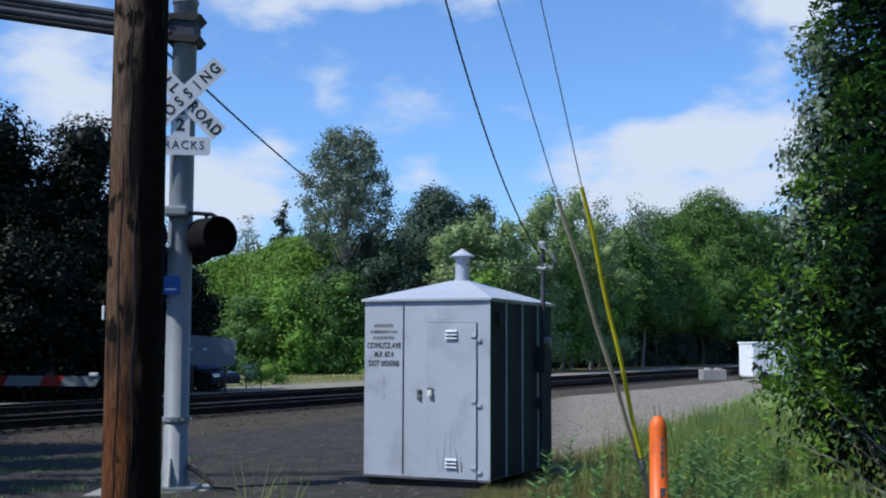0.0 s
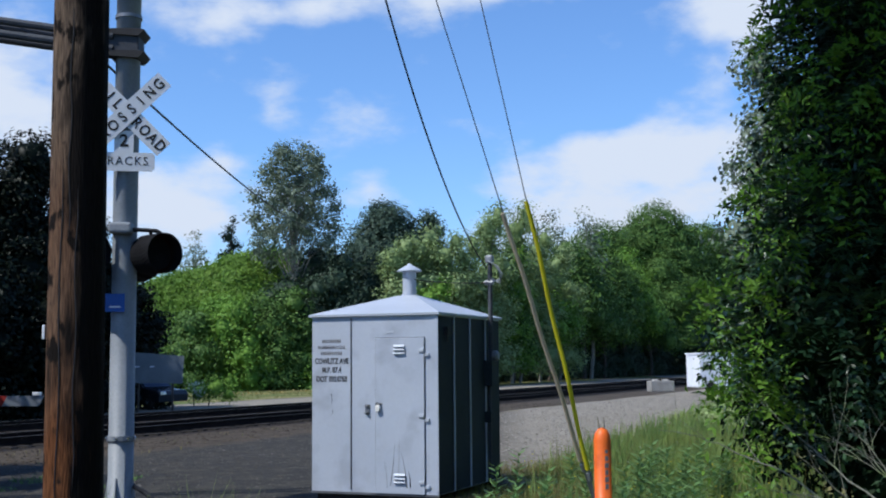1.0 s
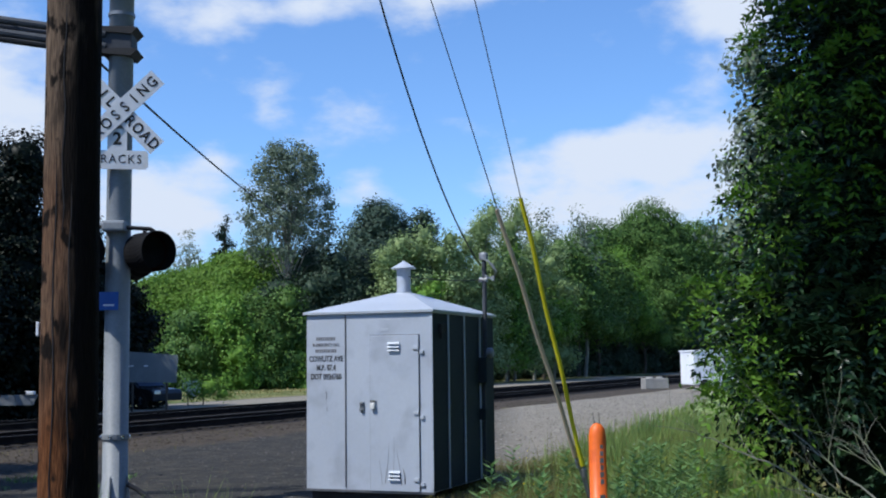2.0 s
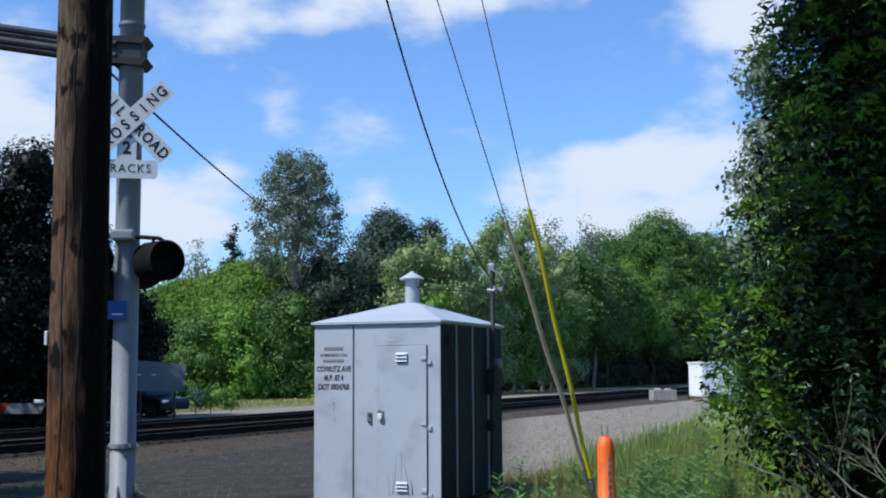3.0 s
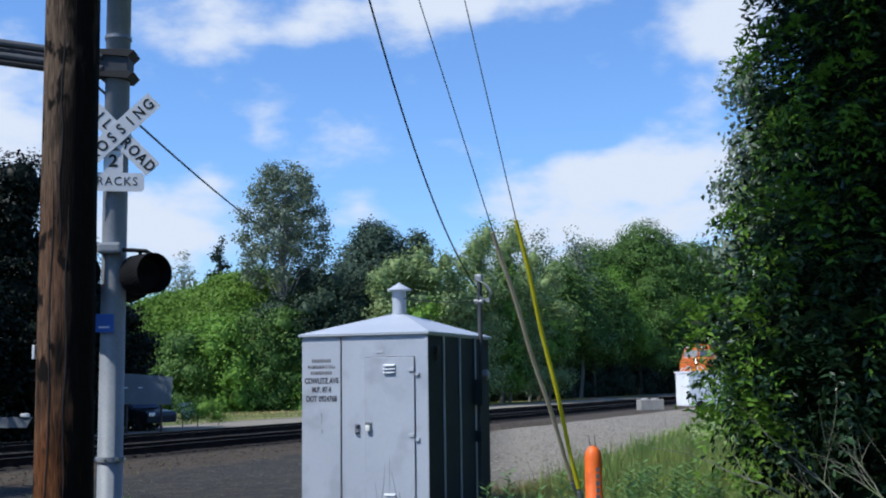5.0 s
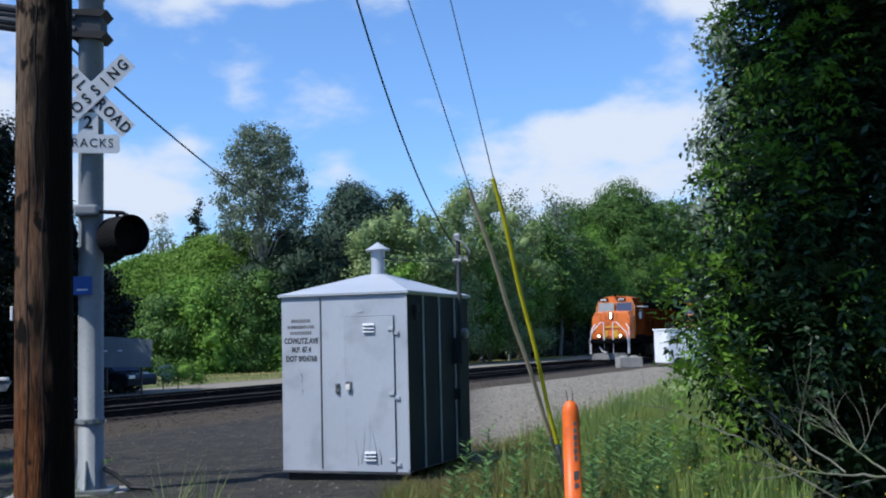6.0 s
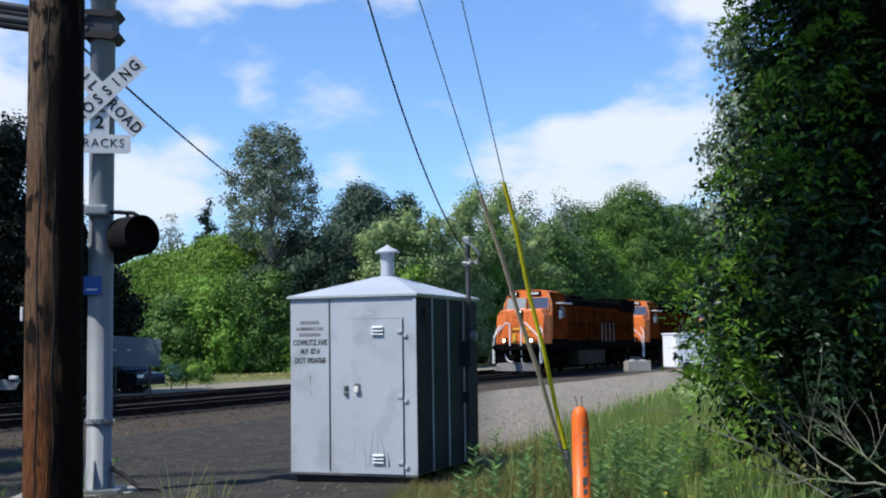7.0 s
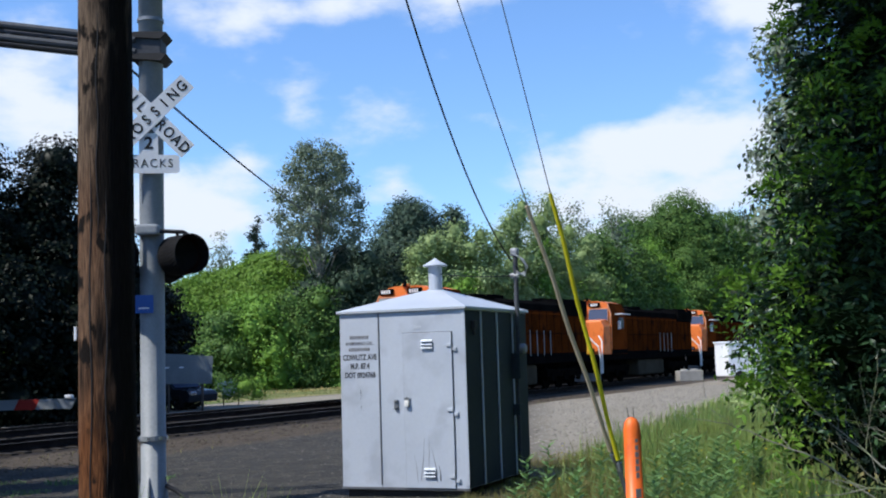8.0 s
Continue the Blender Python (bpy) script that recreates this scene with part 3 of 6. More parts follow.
def smooth(a, b, x):
    t = np.clip((x - a) / (b - a), 0, 1)
    return t * t * (3 - 2 * t)


def ground_height(x, y):
    c = x * TN.x + y * TN.y
    return 0.04 * (1 - smooth(13, 26, y)) - 0.28 * smooth(-7, -19, c) + 0.03 * np.sin(x * 0.7) * np.sin(y * 0.5) * smooth(4, 9, y) * (c > -18)


def verge(x, y):
    """How far inside the grassy verge, in metres."""
    edge = np.interp(y, [0, 8, 13, 17, 20, 33, 45, 70], [-0.3, 0.5, 0.9, 1.7, 2.4, 7.8, 12.6, 22.0])
    return x - edge


def build_ground():
    xs = np.concatenate([[-2500, -900, -300, -120, -70], np.arange(-45, 45.1, 0.35), [60, 90, 150, 400, 1000, 2500]])
    ys = np.concatenate([[-2500, -600, -120, -40, -15, -5], np.arange(0, 110.1, 0.35), [120, 140, 180, 260, 500, 1200, 3500]])
    X, Y = np.meshgrid(xs, ys)
    Z = ground_height(X, Y)
    v = np.stack([X, Y, Z], -1).reshape(-1, 3)
    w = len(xs)
    i = (np.arange(len(ys) - 1)[:, None] * w + np.arange(w - 1)[None]).reshape(-1, 1)
    ob = soup("ground", v, i + np.array([0, 1, w + 1, w]), M["ground"])
    c = v[:, 0] * TN.x + v[:, 1] * TN.y
    g = smooth(-0.4, 0.6, verge(v[:, 0], v[:, 1]))
    far = smooth(-35.5, -39.0, c)
    grass = np.maximum(g * (c > -12), far)
    bed = smooth(-16.0, -19.0, c) * (1 - smooth(-30.6, -31.6, c))
    strip = smooth(-30.6, -31.6, c) * (1 - far)
    strip = np.maximum(strip, 0.95 * smooth(-0.2, 2.8, v[:, 0] - 0.10 * (v[:, 1] - 16)) * smooth(14, 19, v[:, 1]) * (c > -18.0))
    at = ob.data.color_attributes.new("zone", "FLOAT_COLOR", "POINT")
    at.data.foreach_set("color", np.stack([grass, bed, strip, smooth(FAR - 2.3, FAR - 1.7, c) * (1 - smooth(NEAR + 1.5, NEAR + 2.1, c))], 1).astype(np.float32).ravel())
    tagged(ob, "dark grey gravel yard running into grass verges and forest floor", "ground", kind="structure")


def ground_mat():
    m, nt, p, out = shader("gravel_and_grass_ground")
    N, L = nt.nodes.new, nt.links.new
    tc, at, sp = N("ShaderNodeTexCoord"), N("ShaderNodeAttribute"), N("ShaderNodeSeparateColor")
    at.attribute_name = "zone"
    L(at.outputs["Color"], sp.inputs[0])

    def noisy(scale, detail=4, rough=0.6):
        n = N("ShaderNodeTexNoise")
        L(tc.outputs["Object"], n.inputs["Vector"])
        n.inputs["Scale"].default_value, n.inputs["Detail"].default_value, n.inputs["Roughness"].default_value = scale, detail, rough
        return n.outputs["Fac"]

    def two(fac, lo, hi, a, b):
        r = N("ShaderNodeValToRGB")
        r.color_ramp.elements[0].position, r.color_ramp.elements[1].position = lo, hi
        r.color_ramp.elements[0].color, r.color_ramp.elements[1].color = (*a, 1), (*b, 1)
        L(fac, r.inputs[0])
        return r.outputs[0]

    def blend(fac, a, b):
        x = N("ShaderNodeMix")
        x.data_type = "RGBA"
        L(fac, x.inputs["Factor"])
        L(a, x.inputs["A"])
        L(b, x.inputs["B"])
        return x.outputs["Result"]

    def broken(channel, n, amount, lo=0.35, hi=0.65):
        a = N("ShaderNodeMath")
        a.operation = "MULTIPLY_ADD"
        L(n, a.inputs[0])
        a.inputs[1].default_value = amount
        L(channel, a.inputs[2])
        r = N("ShaderNodeMapRange")
        r.inputs["From Min"].default_value, r.inputs["From Max"].default_value = lo + amount / 2, hi + amount / 2
        L(a.outputs[0], r.inputs[0])
        return r.outputs[0]

    big, mid, fine, grit = noisy(0.35), noisy(2.5), noisy(22, 5, 0.75), noisy(70, 3, 0.8)
    yard = blend(two(mid, 0.48, 0.66, (0, 0, 0), (1, 1, 1)), two(grit, 0.4, 0.62, (0.020, 0.0195, 0.018), (0.058, 0.056, 0.051)), two(fine, 0.35, 0.65, (0.030, 0.028, 0.023), (0.100, 0.091, 0.074)))
    bed = blend(two(fine, 0.42, 0.6, (0, 0, 0), (1, 1, 1)), two(grit, 0.3, 0.7, (0.030, 0.025, 0.020), (0.080, 0.067, 0.052)), two(mid, 0.35, 0.65, (0.050, 0.038, 0.027), (0.115, 0.092, 0.066)))
    strip = blend(two(mid, 0.35, 0.7, (0, 0, 0), (1, 1, 1)), two(fine, 0.36, 0.66, (0.200, 0.177, 0.141), (0.325, 0.292, 0.236)), two(grit, 0.3, 0.7, (0.145, 0.128, 0.101), (0.275, 0.246, 0.197)))
    turf = blend(two(big, 0.45, 0.6, (0, 0, 0), (1, 1, 1)), two(fine, 0.3, 0.7, (0.07, 0.10, 0.025), (0.13, 0.16, 0.05)), two(fine, 0.3, 0.7, (0.16, 0.15, 0.06), (0.30, 0.26, 0.12)))
    col = blend(broken(sp.outputs[1], mid, 0.8), yard, bed)
    col = blend(at.outputs["Alpha"], col, two(grit, 0.3, 0.7, (0.009, 0.008, 0.007), (0.026, 0.022, 0.019)))
    col = blend(broken(sp.outputs[2], big, 0.5, 0.2, 0.9), col, strip)
    col = blend(broken(sp.outputs[0], fine, 0.7), col, turf)
    L(col, p.inputs["Base Color"])
    p.inputs["Roughness"].default_value = 0.95
    p.inputs["Specular IOR Level"].default_value = 0.15
    bp = N("ShaderNodeBump")
    bp.inputs["Strength"].default_value, bp.inputs["Distance"].default_value = 0.6, 0.03
    L(fine, bp.inputs["Height"])
    L(bp.outputs[0], p.inputs["Normal"])
    return m


M["ground"] = ground_mat()
build_ground()


# ================= tracks =================
def rail_track(c, label):
    t = empty("railway_track", track_matrix(c), label, "railway track", "pair of main line tracks")
    s0, s1 = -60.0, 260.0
    for side in (-0.7525, 0.7525):
        prof = [(-0.075, -0.20), (0.075, -0.20), (0.07, -0.175), (0.012, -0.155), (0.012, -0.045), (0.036, -0.035), (0.036, -0.004), (-0.036, -0.004), (-0.036, -0.035), (-0.012, -0.045), (-0.012, -0.155), (-0.07, -0.175)]
        bm = prism(prof, s0, s1)
        bmesh.ops.transform(bm, matrix=Matrix.Translation((0, side, RAIL_TOP)) @ pose(0, 0, 0, 0, 0, -90), verts=bm.verts)
        r = part("rail", bm, M["rail"], t)
        part("rail_head", box(s0, s1, side - 0.033, side + 0.033, RAIL_TOP - 0.006, RAIL_TOP, 0), M["railhead"], r, "polished running surface")
    proto = None
    for k in range(190):
        s = -42.0 + k * 0.54
        if proto is None:
            proto = part("tie", box(-0.115, 0.115, -1.3, 1.3, -0.18, 0.0, 0.012), M["tie"], t)
            o = proto
        else:
            o = new("tie", proto.data)
            o.parent = t
        o.matrix_basis = pose(s + 0.03 * math.sin(k * 7.3), 0.05 * math.sin(k * 3.7), RAIL_TOP - 0.202 + 0.01 * math.sin(k * 5.1), 0, 0, 1.2 * math.sin(k * 2.9))
    return t


rail_track(NEAR, "near straight track with dark rusty rails on creosoted ties")
rail_track(FAR, "second straight track with dark rails beyond the first")


# ================= relay shed =================
SHED = Matrix.Translation((0.567, 13.951, 0.122)) @ pose(0, 0, 0, 0, 0, -24.65)
SW, SD, SH = 1.702, 2.227, 2.187   # width, depth, wall height; front right corner is the origin, x to -SW, y to SD


def build_shed():
    t = empty("relay_shed", SHED, "silver painted sheet metal signal shed with pyramid roof on skids", "shed")
    part("body", box(-SW, 0, 0, SD, 0.02, SH, 0.006), M["shed"], t)
    for y in (0.12, SD - 0.12):
        part("skid", box(-SW + 0.05, -0.05, y - 0.07, y + 0.07, -0.14, 0.02, 0.01), M["tar"], t, "dark timber skid")
    part("sill", box(-SW - 0.012, 0.012, -0.008, 0.0, 0.0, 0.03, 0.003), M["seam"], t)
    # roof
    bm = bmesh.new()
    o, z0, z1, zp = 0.035, SH - 0.012, SH + 0.016, SH + 0.29
    lo = [bm.verts.new(p) for p in ((-SW - o, -o, z0), (o, -o, z0), (o, SD + o, z0), (-SW - o, SD + o, z0))]
    hi = [bm.verts.new((v.co.x, v.co.y, z1)) for v in lo]
    pk = [bm.verts.new((-SW / 2 + dx, SD / 2 + dy, zp)) for dx, dy in ((-0.12, -0.12), (0.12, -0.12), (0.12, 0.12), (-0.12, 0.12))]
    bm.faces.new(lo[::-1])
    bm.faces.new(pk)
    for k in range(4):
        j = (k + 1) % 4
        bm.faces.new((lo[k], lo[j], hi[j], hi[k]))
        bm.faces.new((hi[k], hi[j], pk[j], pk[k]))
    part("roof", bm, M["shedroof"], t, "low pyramid roof of pale sheet metal")
    # chimney
    cx, cy = -SW / 2, SD / 2
    ch = part("vent_pipe", tube([(cx, cy, zp - 0.05), (cx, cy, zp + 0.36)], 0.092, 24), M["shed"], t, smooth=False)
    bm = bmesh.new()
    add_tube(bm, [(cx, cy, zp + 0.325), (cx, cy, zp + 0.335), (cx, cy, zp + 0.415), (cx, cy, zp + 0.43)], [0.165, 0.165, 0.03, 0.015], 20)
    part("cap", bm, M["shedroof"], ch, "conical rain cap")
    part("band", tube([(cx, cy, zp - 0.005), (cx, cy, zp + 0.02)], 0.11, 20), M["shed"], ch)
    # front seams
    sx = -SW + 0.545
    part("seam", box(sx - 0.007, sx + 0.007, -0.010, 0.0, 0.06, SH - 0.03), M["seam"], t)
    part("corner_trim", box(-0.035, 0.008, -0.008, 0.0, 0.06, SH - 0.03, 0.002), M["shed"], t)
    # door
    dx0, dx1, dz0, dz1 = -SW + 0.885, -0.170, 0.03, 1.90
    part("door_gap", box(dx0 - 0.009, dx1 + 0.009, -0.003, 0.0, dz0 - 0.009, dz1 + 0.009), M["seam"], t)
    d = part("door", box(dx0, dx1, -0.022, -0.002, dz0, dz1, 0.004), M["shed"], t, "flush access door, padlocked shut")
    for z in (0.17, 0.963, 1.744):
        part("hinge", box(dx1 - 0.068, dx1 + 0.002, -0.038, -0.022, z - 0.020, z + 0.022, 0.006), M["shedroof"], d)
        part("hinge_leaf", box(dx1 + 0.010, dx1 + 0.062, -0.022, -0.001, z - 0.072, z - 0.030, 0.004), M["shed"], d)
    for zc in (0.217, 1.763):
        for k in (-1, 0, 1):
            bm = prism([(-0.075, zc + k * 0.042 - 0.013), (0.075, zc + k * 0.042 - 0.013), (0.075, zc + k * 0.042 + 0.013), (-0.075, zc + k * 0.042 + 0.013)], -0.05, -0.02)
            bmesh.ops.translate(bm, vec=((dx0 + dx1) / 2, 0, 0), verts=bm.verts)
            for v in bm.verts:
                if v.co.y < -0.04 and v.co.z > zc + k * 0.042:
                    v.co.y = -0.022
            part("louvre", bm, M["shedroof"], d, "pale vent louvre")
    hp = part("hasp", box(dx0 + 0.0, dx0 + 0.085, -0.034, -0.022, 1.085, 1.115, 0.003), M["galvdark"], d)
    part("padlock", box(dx0 + 0.015, dx0 + 0.075, -0.065, -0.034, 1.01, 1.085, 0.012), M["lock"], d, "bright padlock")
    part("shackle", tube([(dx0 + 0.028, -0.05, 1.08), (dx0 + 0.028, -0.05, 1.11), (dx0 + 0.045, -0.05, 1.125), (dx0 + 0.062, -0.05, 1.11), (dx0 + 0.062, -0.05, 1.08)], 0.006, 6), M["chrome"], d)
    bm = box(dx0 - 0.145, dx0 - 0.085, -0.014, -0.001, 0.975, 1.095, 0.004)
    add_box(bm, dx0 - 0.14, dx0 - 0.10, -0.034, -0.012, 1.065, 1.085, 0.003)
    add_box(bm, dx0 - 0.14, dx0 - 0.10, -0.034, -0.012, 0.985, 1.005, 0.003)
    part("latch_plate", bm, M["galvdark"], t, "small steel latch plate")
    part("nameplate", box(-0.68, -0.58, -0.005, 0, 1.955, 1.985, 0.001), M["shedroof"], t)
    # lettering on the panel beside the door
    face = Matrix(((1, 0, 0, 0), (0, 0, -1, 0), (0, 1, 0, 0), (0, 0, 0, 1)))
    tx = -SW + 0.275

    def line(s, z, size, mat, bold=0.003):
        lettering(s, size, Matrix.Translation((tx, -0.002, z)) @ face @ Matrix.Diagonal((0.92, 1.25, 1, 1)), M[mat], t, bold=bold)

    line("IN EMERGENCY CALL", 1.795, 0.043, "greyink", 0.0008)
    for z, w in ((1.872, 0.27), (1.722, 0.30)):
        n = int(w / 0.03)
        for k in range(n):
            x = tx - w / 2 + k * w / n
            part("bar", box(x, x + 0.02, -0.003, 0.0, z - 0.021, z + 0.021), M["greyink"], t)
    line("COWLITZ AVE", 1.622, 0.078, "shedink", 0.0022)
    line("M.P. 87.4", 1.512, 0.078, "shedink", 0.0022)
    line("DOT 092476B", 1.400, 0.078, "shedink", 0.0022)
    for x0, z0, x1, z1, w in ((-0.62, 0.12, -0.56, 0.62, 0.004), (-0.66, 0.10, -0.70, 0.42, 0.003), (-0.40, 0.10, -0.47, 0.52, 0.005), (-0.36, 0.12, -0.38, 0.30, 0.010), (-1.43, 1.22, -1.43, 1.10, 0.005), (-1.42, 1.02, -1.42, 0.96, 0.004), (-0.52, 0.16, -0.50, 0.70, 0.0025)):
        part("scuff", tube([(x0, -0.0225 if x0 > -0.85 else -0.001, z0), ((x0 + x1) / 2 + 0.01, -0.0225 if x0 > -0.85 else -0.001, (z0 + z1) / 2), (x1, -0.0225 if x0 > -0.85 else -0.001, z1)], [w, w * 0.7, w * 0.2], 5), M["seam"], t, "dark scratch in the paint")
    # side ribs on the darker side panel, its colour also carrying the wall's shade
    part("side_panel", box(0.0, 0.006, 0.02, SD - 0.02, 0.03, SH - 0.03), M["shedside"], t, "dark grey green ribbed side panel, with the wall's shade put into its colour")
    for k, y in enumerate((0.50, 1.06, 1.64)):
        part("rib", box(0.007, 0.026, y - 0.014, y + 0.010, 0.03, SH - 0.03, 0.003), M["shed"], t)
    part("bracket", box(0.0, 0.06, 0.19, 0.30, 1.93, 2.03, 0.01), M["tar"], t)
    part("bracket_hook", box(0.02, 0.05, 0.2, 0.24, 1.85, 1.94, 0.01), M["tar"], t)
    # service mast, meter and conduit
    mx, my = 0.065, 1.72
    sm = part("service_mast", tube([(mx, my, 1.60), (mx, my, 2.90), (mx, my, 2.93)], 0.032, 12), M["armsteel"], t, "steel electrical service mast")
    part("weatherhead", bevelled(box(mx - 0.06, mx + 0.05, my - 0.05, my + 0.05, 2.92, 3.03), 0.03), M["galvdark"], sm)
    for k in range(3):
        part("lead", tube([(mx - 0.02, my - 0.04, 2.95), (mx + 0.10 + 0.03 * k, my - 0.12, 2.90 - 0.02 * k), (mx + 0.17 + 0.02 * k, my - 0.10, 2.80 - 0.02 * k), (mx + 0.16, my - 0.06, 2.70 - 0.03 * k), (mx + 0.02, my - 0.02, 2.66 + 0.03 * k)], 0.009, 6), M["galv"], sm)
    part("insulator", tube([(mx - 0.07, my, 2.66), (mx + 0.04, my, 2.66)], 0.035, 10), M["galvdark"], sm)
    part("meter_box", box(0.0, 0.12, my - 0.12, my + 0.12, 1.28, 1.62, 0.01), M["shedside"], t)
    part("meter", tube([(0.10, my, 1.68), (0.15, my, 1.68), (0.175, my, 1.68)], [0.07, 0.07, 0.05], 16), M["galvdark"], t, "round glass electric meter")
    part("conduit", tube([(0.04, my, 1.30), (0.04, my, 0.05)], 0.024, 10), M["armsteel"], t)
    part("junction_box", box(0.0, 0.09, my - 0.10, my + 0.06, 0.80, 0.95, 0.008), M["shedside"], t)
    # cable round the vent pipe
    return t


build_shed()


# ================= wood pole, guys and drop =================
PX, PY = -1.765, 6.67


def build_pole():
    t = empty("utility_pole", pose(PX, PY, 0.04), "tall weathered brown wooden utility pole with tar spots, its right side coloured dark for shade", "utility pole")
    bm = bmesh.new()
    seg, rows = 40, 90
    ring = []
    for k in range(rows + 1):
        z = -0.5 + 15.7 * k / rows
        r = 0.166 - 0.0035 * z
        ring.append([bm.verts.new(((r + 0.006 * noise.noise(Vector((math.cos(a) * 2.5, math.sin(a) * 2.5, z * 0.5))) + 0.0025 * noise.noise(Vector((a * 8, 0.3, z * 0.7)))) * math.cos(a) - 0.004 * z,
                                   (r + 0.005 * noise.noise(Vector((math.cos(a) * 3, math.sin(a) * 3, z * 0.5 + 9)))) * math.sin(a), z)) for a in (2 * math.pi * j / seg for j in range(seg))])
    for a, b in zip(ring, ring[1:]):
        for j in range(seg):
            bm.faces.new((a[j], a[(j + 1) % seg], b[(j + 1) % seg], b[j]))
    bm.faces.new(ring[-1])
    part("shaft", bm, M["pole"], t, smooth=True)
    part("tag", box(-0.176, -0.160, -0.07, -0.03, 1.83, 1.91, 0.004), M["white"], t, "small white number tag, blank")
    for a, z, ln in ((-1.9, 0.2, 2.6), (-1.35, 1.0, 1.7), (-1.62, 2.4, 1.3)):
        pts = []
        for k in range(10):
            zz, aa = z + ln * k / 9, a + 0.05 * math.sin(k * 1.7)
            rr = 0.1665 - 0.0035 * zz
            pts.append((rr * math.cos(aa) - 0.004 * zz, rr * math.sin(aa), zz))
        part("crack", tube(pts, [0.001] + [0.004] * 8 + [0.001], 5), M["tar"], t)
    part("crossarm", box(-1.3, 1.2, -0.2, -0.08, 14.2, 14.35, 0.01), M["pole"], t)
    for x in (-1.1, 0.4, 1.1):
        part("insulator", tube([(x, -0.14, 14.34), (x, -0.14, 14.42), (x, -0.14, 14.52)], [0.03, 0.07, 0.04], 10), M["galv"], t)
    return t


def sagging(a, b, sag, n=24):
    a, b = Vector(a), Vector(b)
    return [a.lerp(b, k / n) - Vector((0, 0, sag * 4 * (k / n) * (1 - k / n))) for k in range(n + 1)]


def build_guy(name_label, anchor_low, hook, guard_from, guard_to, mat, seed):
    """Strand from a ground anchor to the pole, with a plastic guard over its lower end."""
    a, h = Vector(anchor_low), Vector(hook)
    d = (h - a).normalized()
    t = empty("guy_wire", pose(0, 0, 0), name_label, "guy wire", "guy wires of the pole")
    part("strand", tube([a, h], 0.0048, 6), M["wire"], t)
    p0, p1 = a + d * guard_from, a + d * guard_to
    side = d.cross(Vector((0, 0, 1))).normalized()
    pts = [p0.lerp(p1, k / 12) + side * 0.008 * math.sin(k * 1.1 + seed) for k in range(13)]
    part("guard", tube(pts, [0.022] + [0.0185] * 11 + [0.017], 10), M[mat], t, "plastic guy guard sleeve")
    part("anchor_rod", tube([a - d * 0.25, a + d * (guard_from + 0.02)], 0.011, 8), M["galvdark"], t)
    part("clamp", tube([a + d * (guard_from - 0.10), a + d * (guard_from - 0.03)], 0.024, 8), M["galvdark"], t)
    return t


def wire(label, pts, r, mat="cable"):
    ob = part("overhead_cable", tube(pts, r, 6), M[mat])
    return tagged(ob, label, "cable")


build_pole()
g0 = Vector((1.70, 10.07, 0.79))
gd = (Vector((PX, PY, 14.7)) - g0).normalized()
build_guy("steel guy strand in a bright yellow plastic guard", g0 - gd * 0.85, (PX, PY, 14.7), 0.85, 3.24, "yellow", 0.0)
g1 = Vector((1.63, 10.07, 0.91))
gd1 = (Vector((PX, PY, 10.67)) - g1).normalized()
build_guy("steel guy strand in a sun bleached plastic guard", g1 - gd1 * 0.95, (PX, PY, 10.67), 0.9, 3.2, "pale", 1.2)
HEAD = SHED @ Vector((0.03, 1.68, 2.85))
wire("twisted black service drop sagging to the shed mast", sagging((PX + 0.30, PY, 10.75), HEAD, 1.4), 0.0105)
vent = SHED @ Vector((-SW / 2, SD / 2 - 0.09, SH + 0.52))
wire("thin black cable from the vent pipe to the service mast", sagging(vent, SHED @ Vector((0.05, 1.68, 2.66)), 0.03, 10), 0.007)
wire("long black cable crossing towards the trees", sagging((-4.44, 16.07, 6.37), (-3.47, 87.07, 11.36), 1.0, 48), 0.021)


# ================= crossing signal mast =================
MX, MY = -3.25, 14.3
FLASHERS = []


def flasher_pose(turn):
    """The turning lamp inside its housing: 0 shows the lens, 180 the back."""
    return pose(0, -0.13, 0, 0, 0, turn)


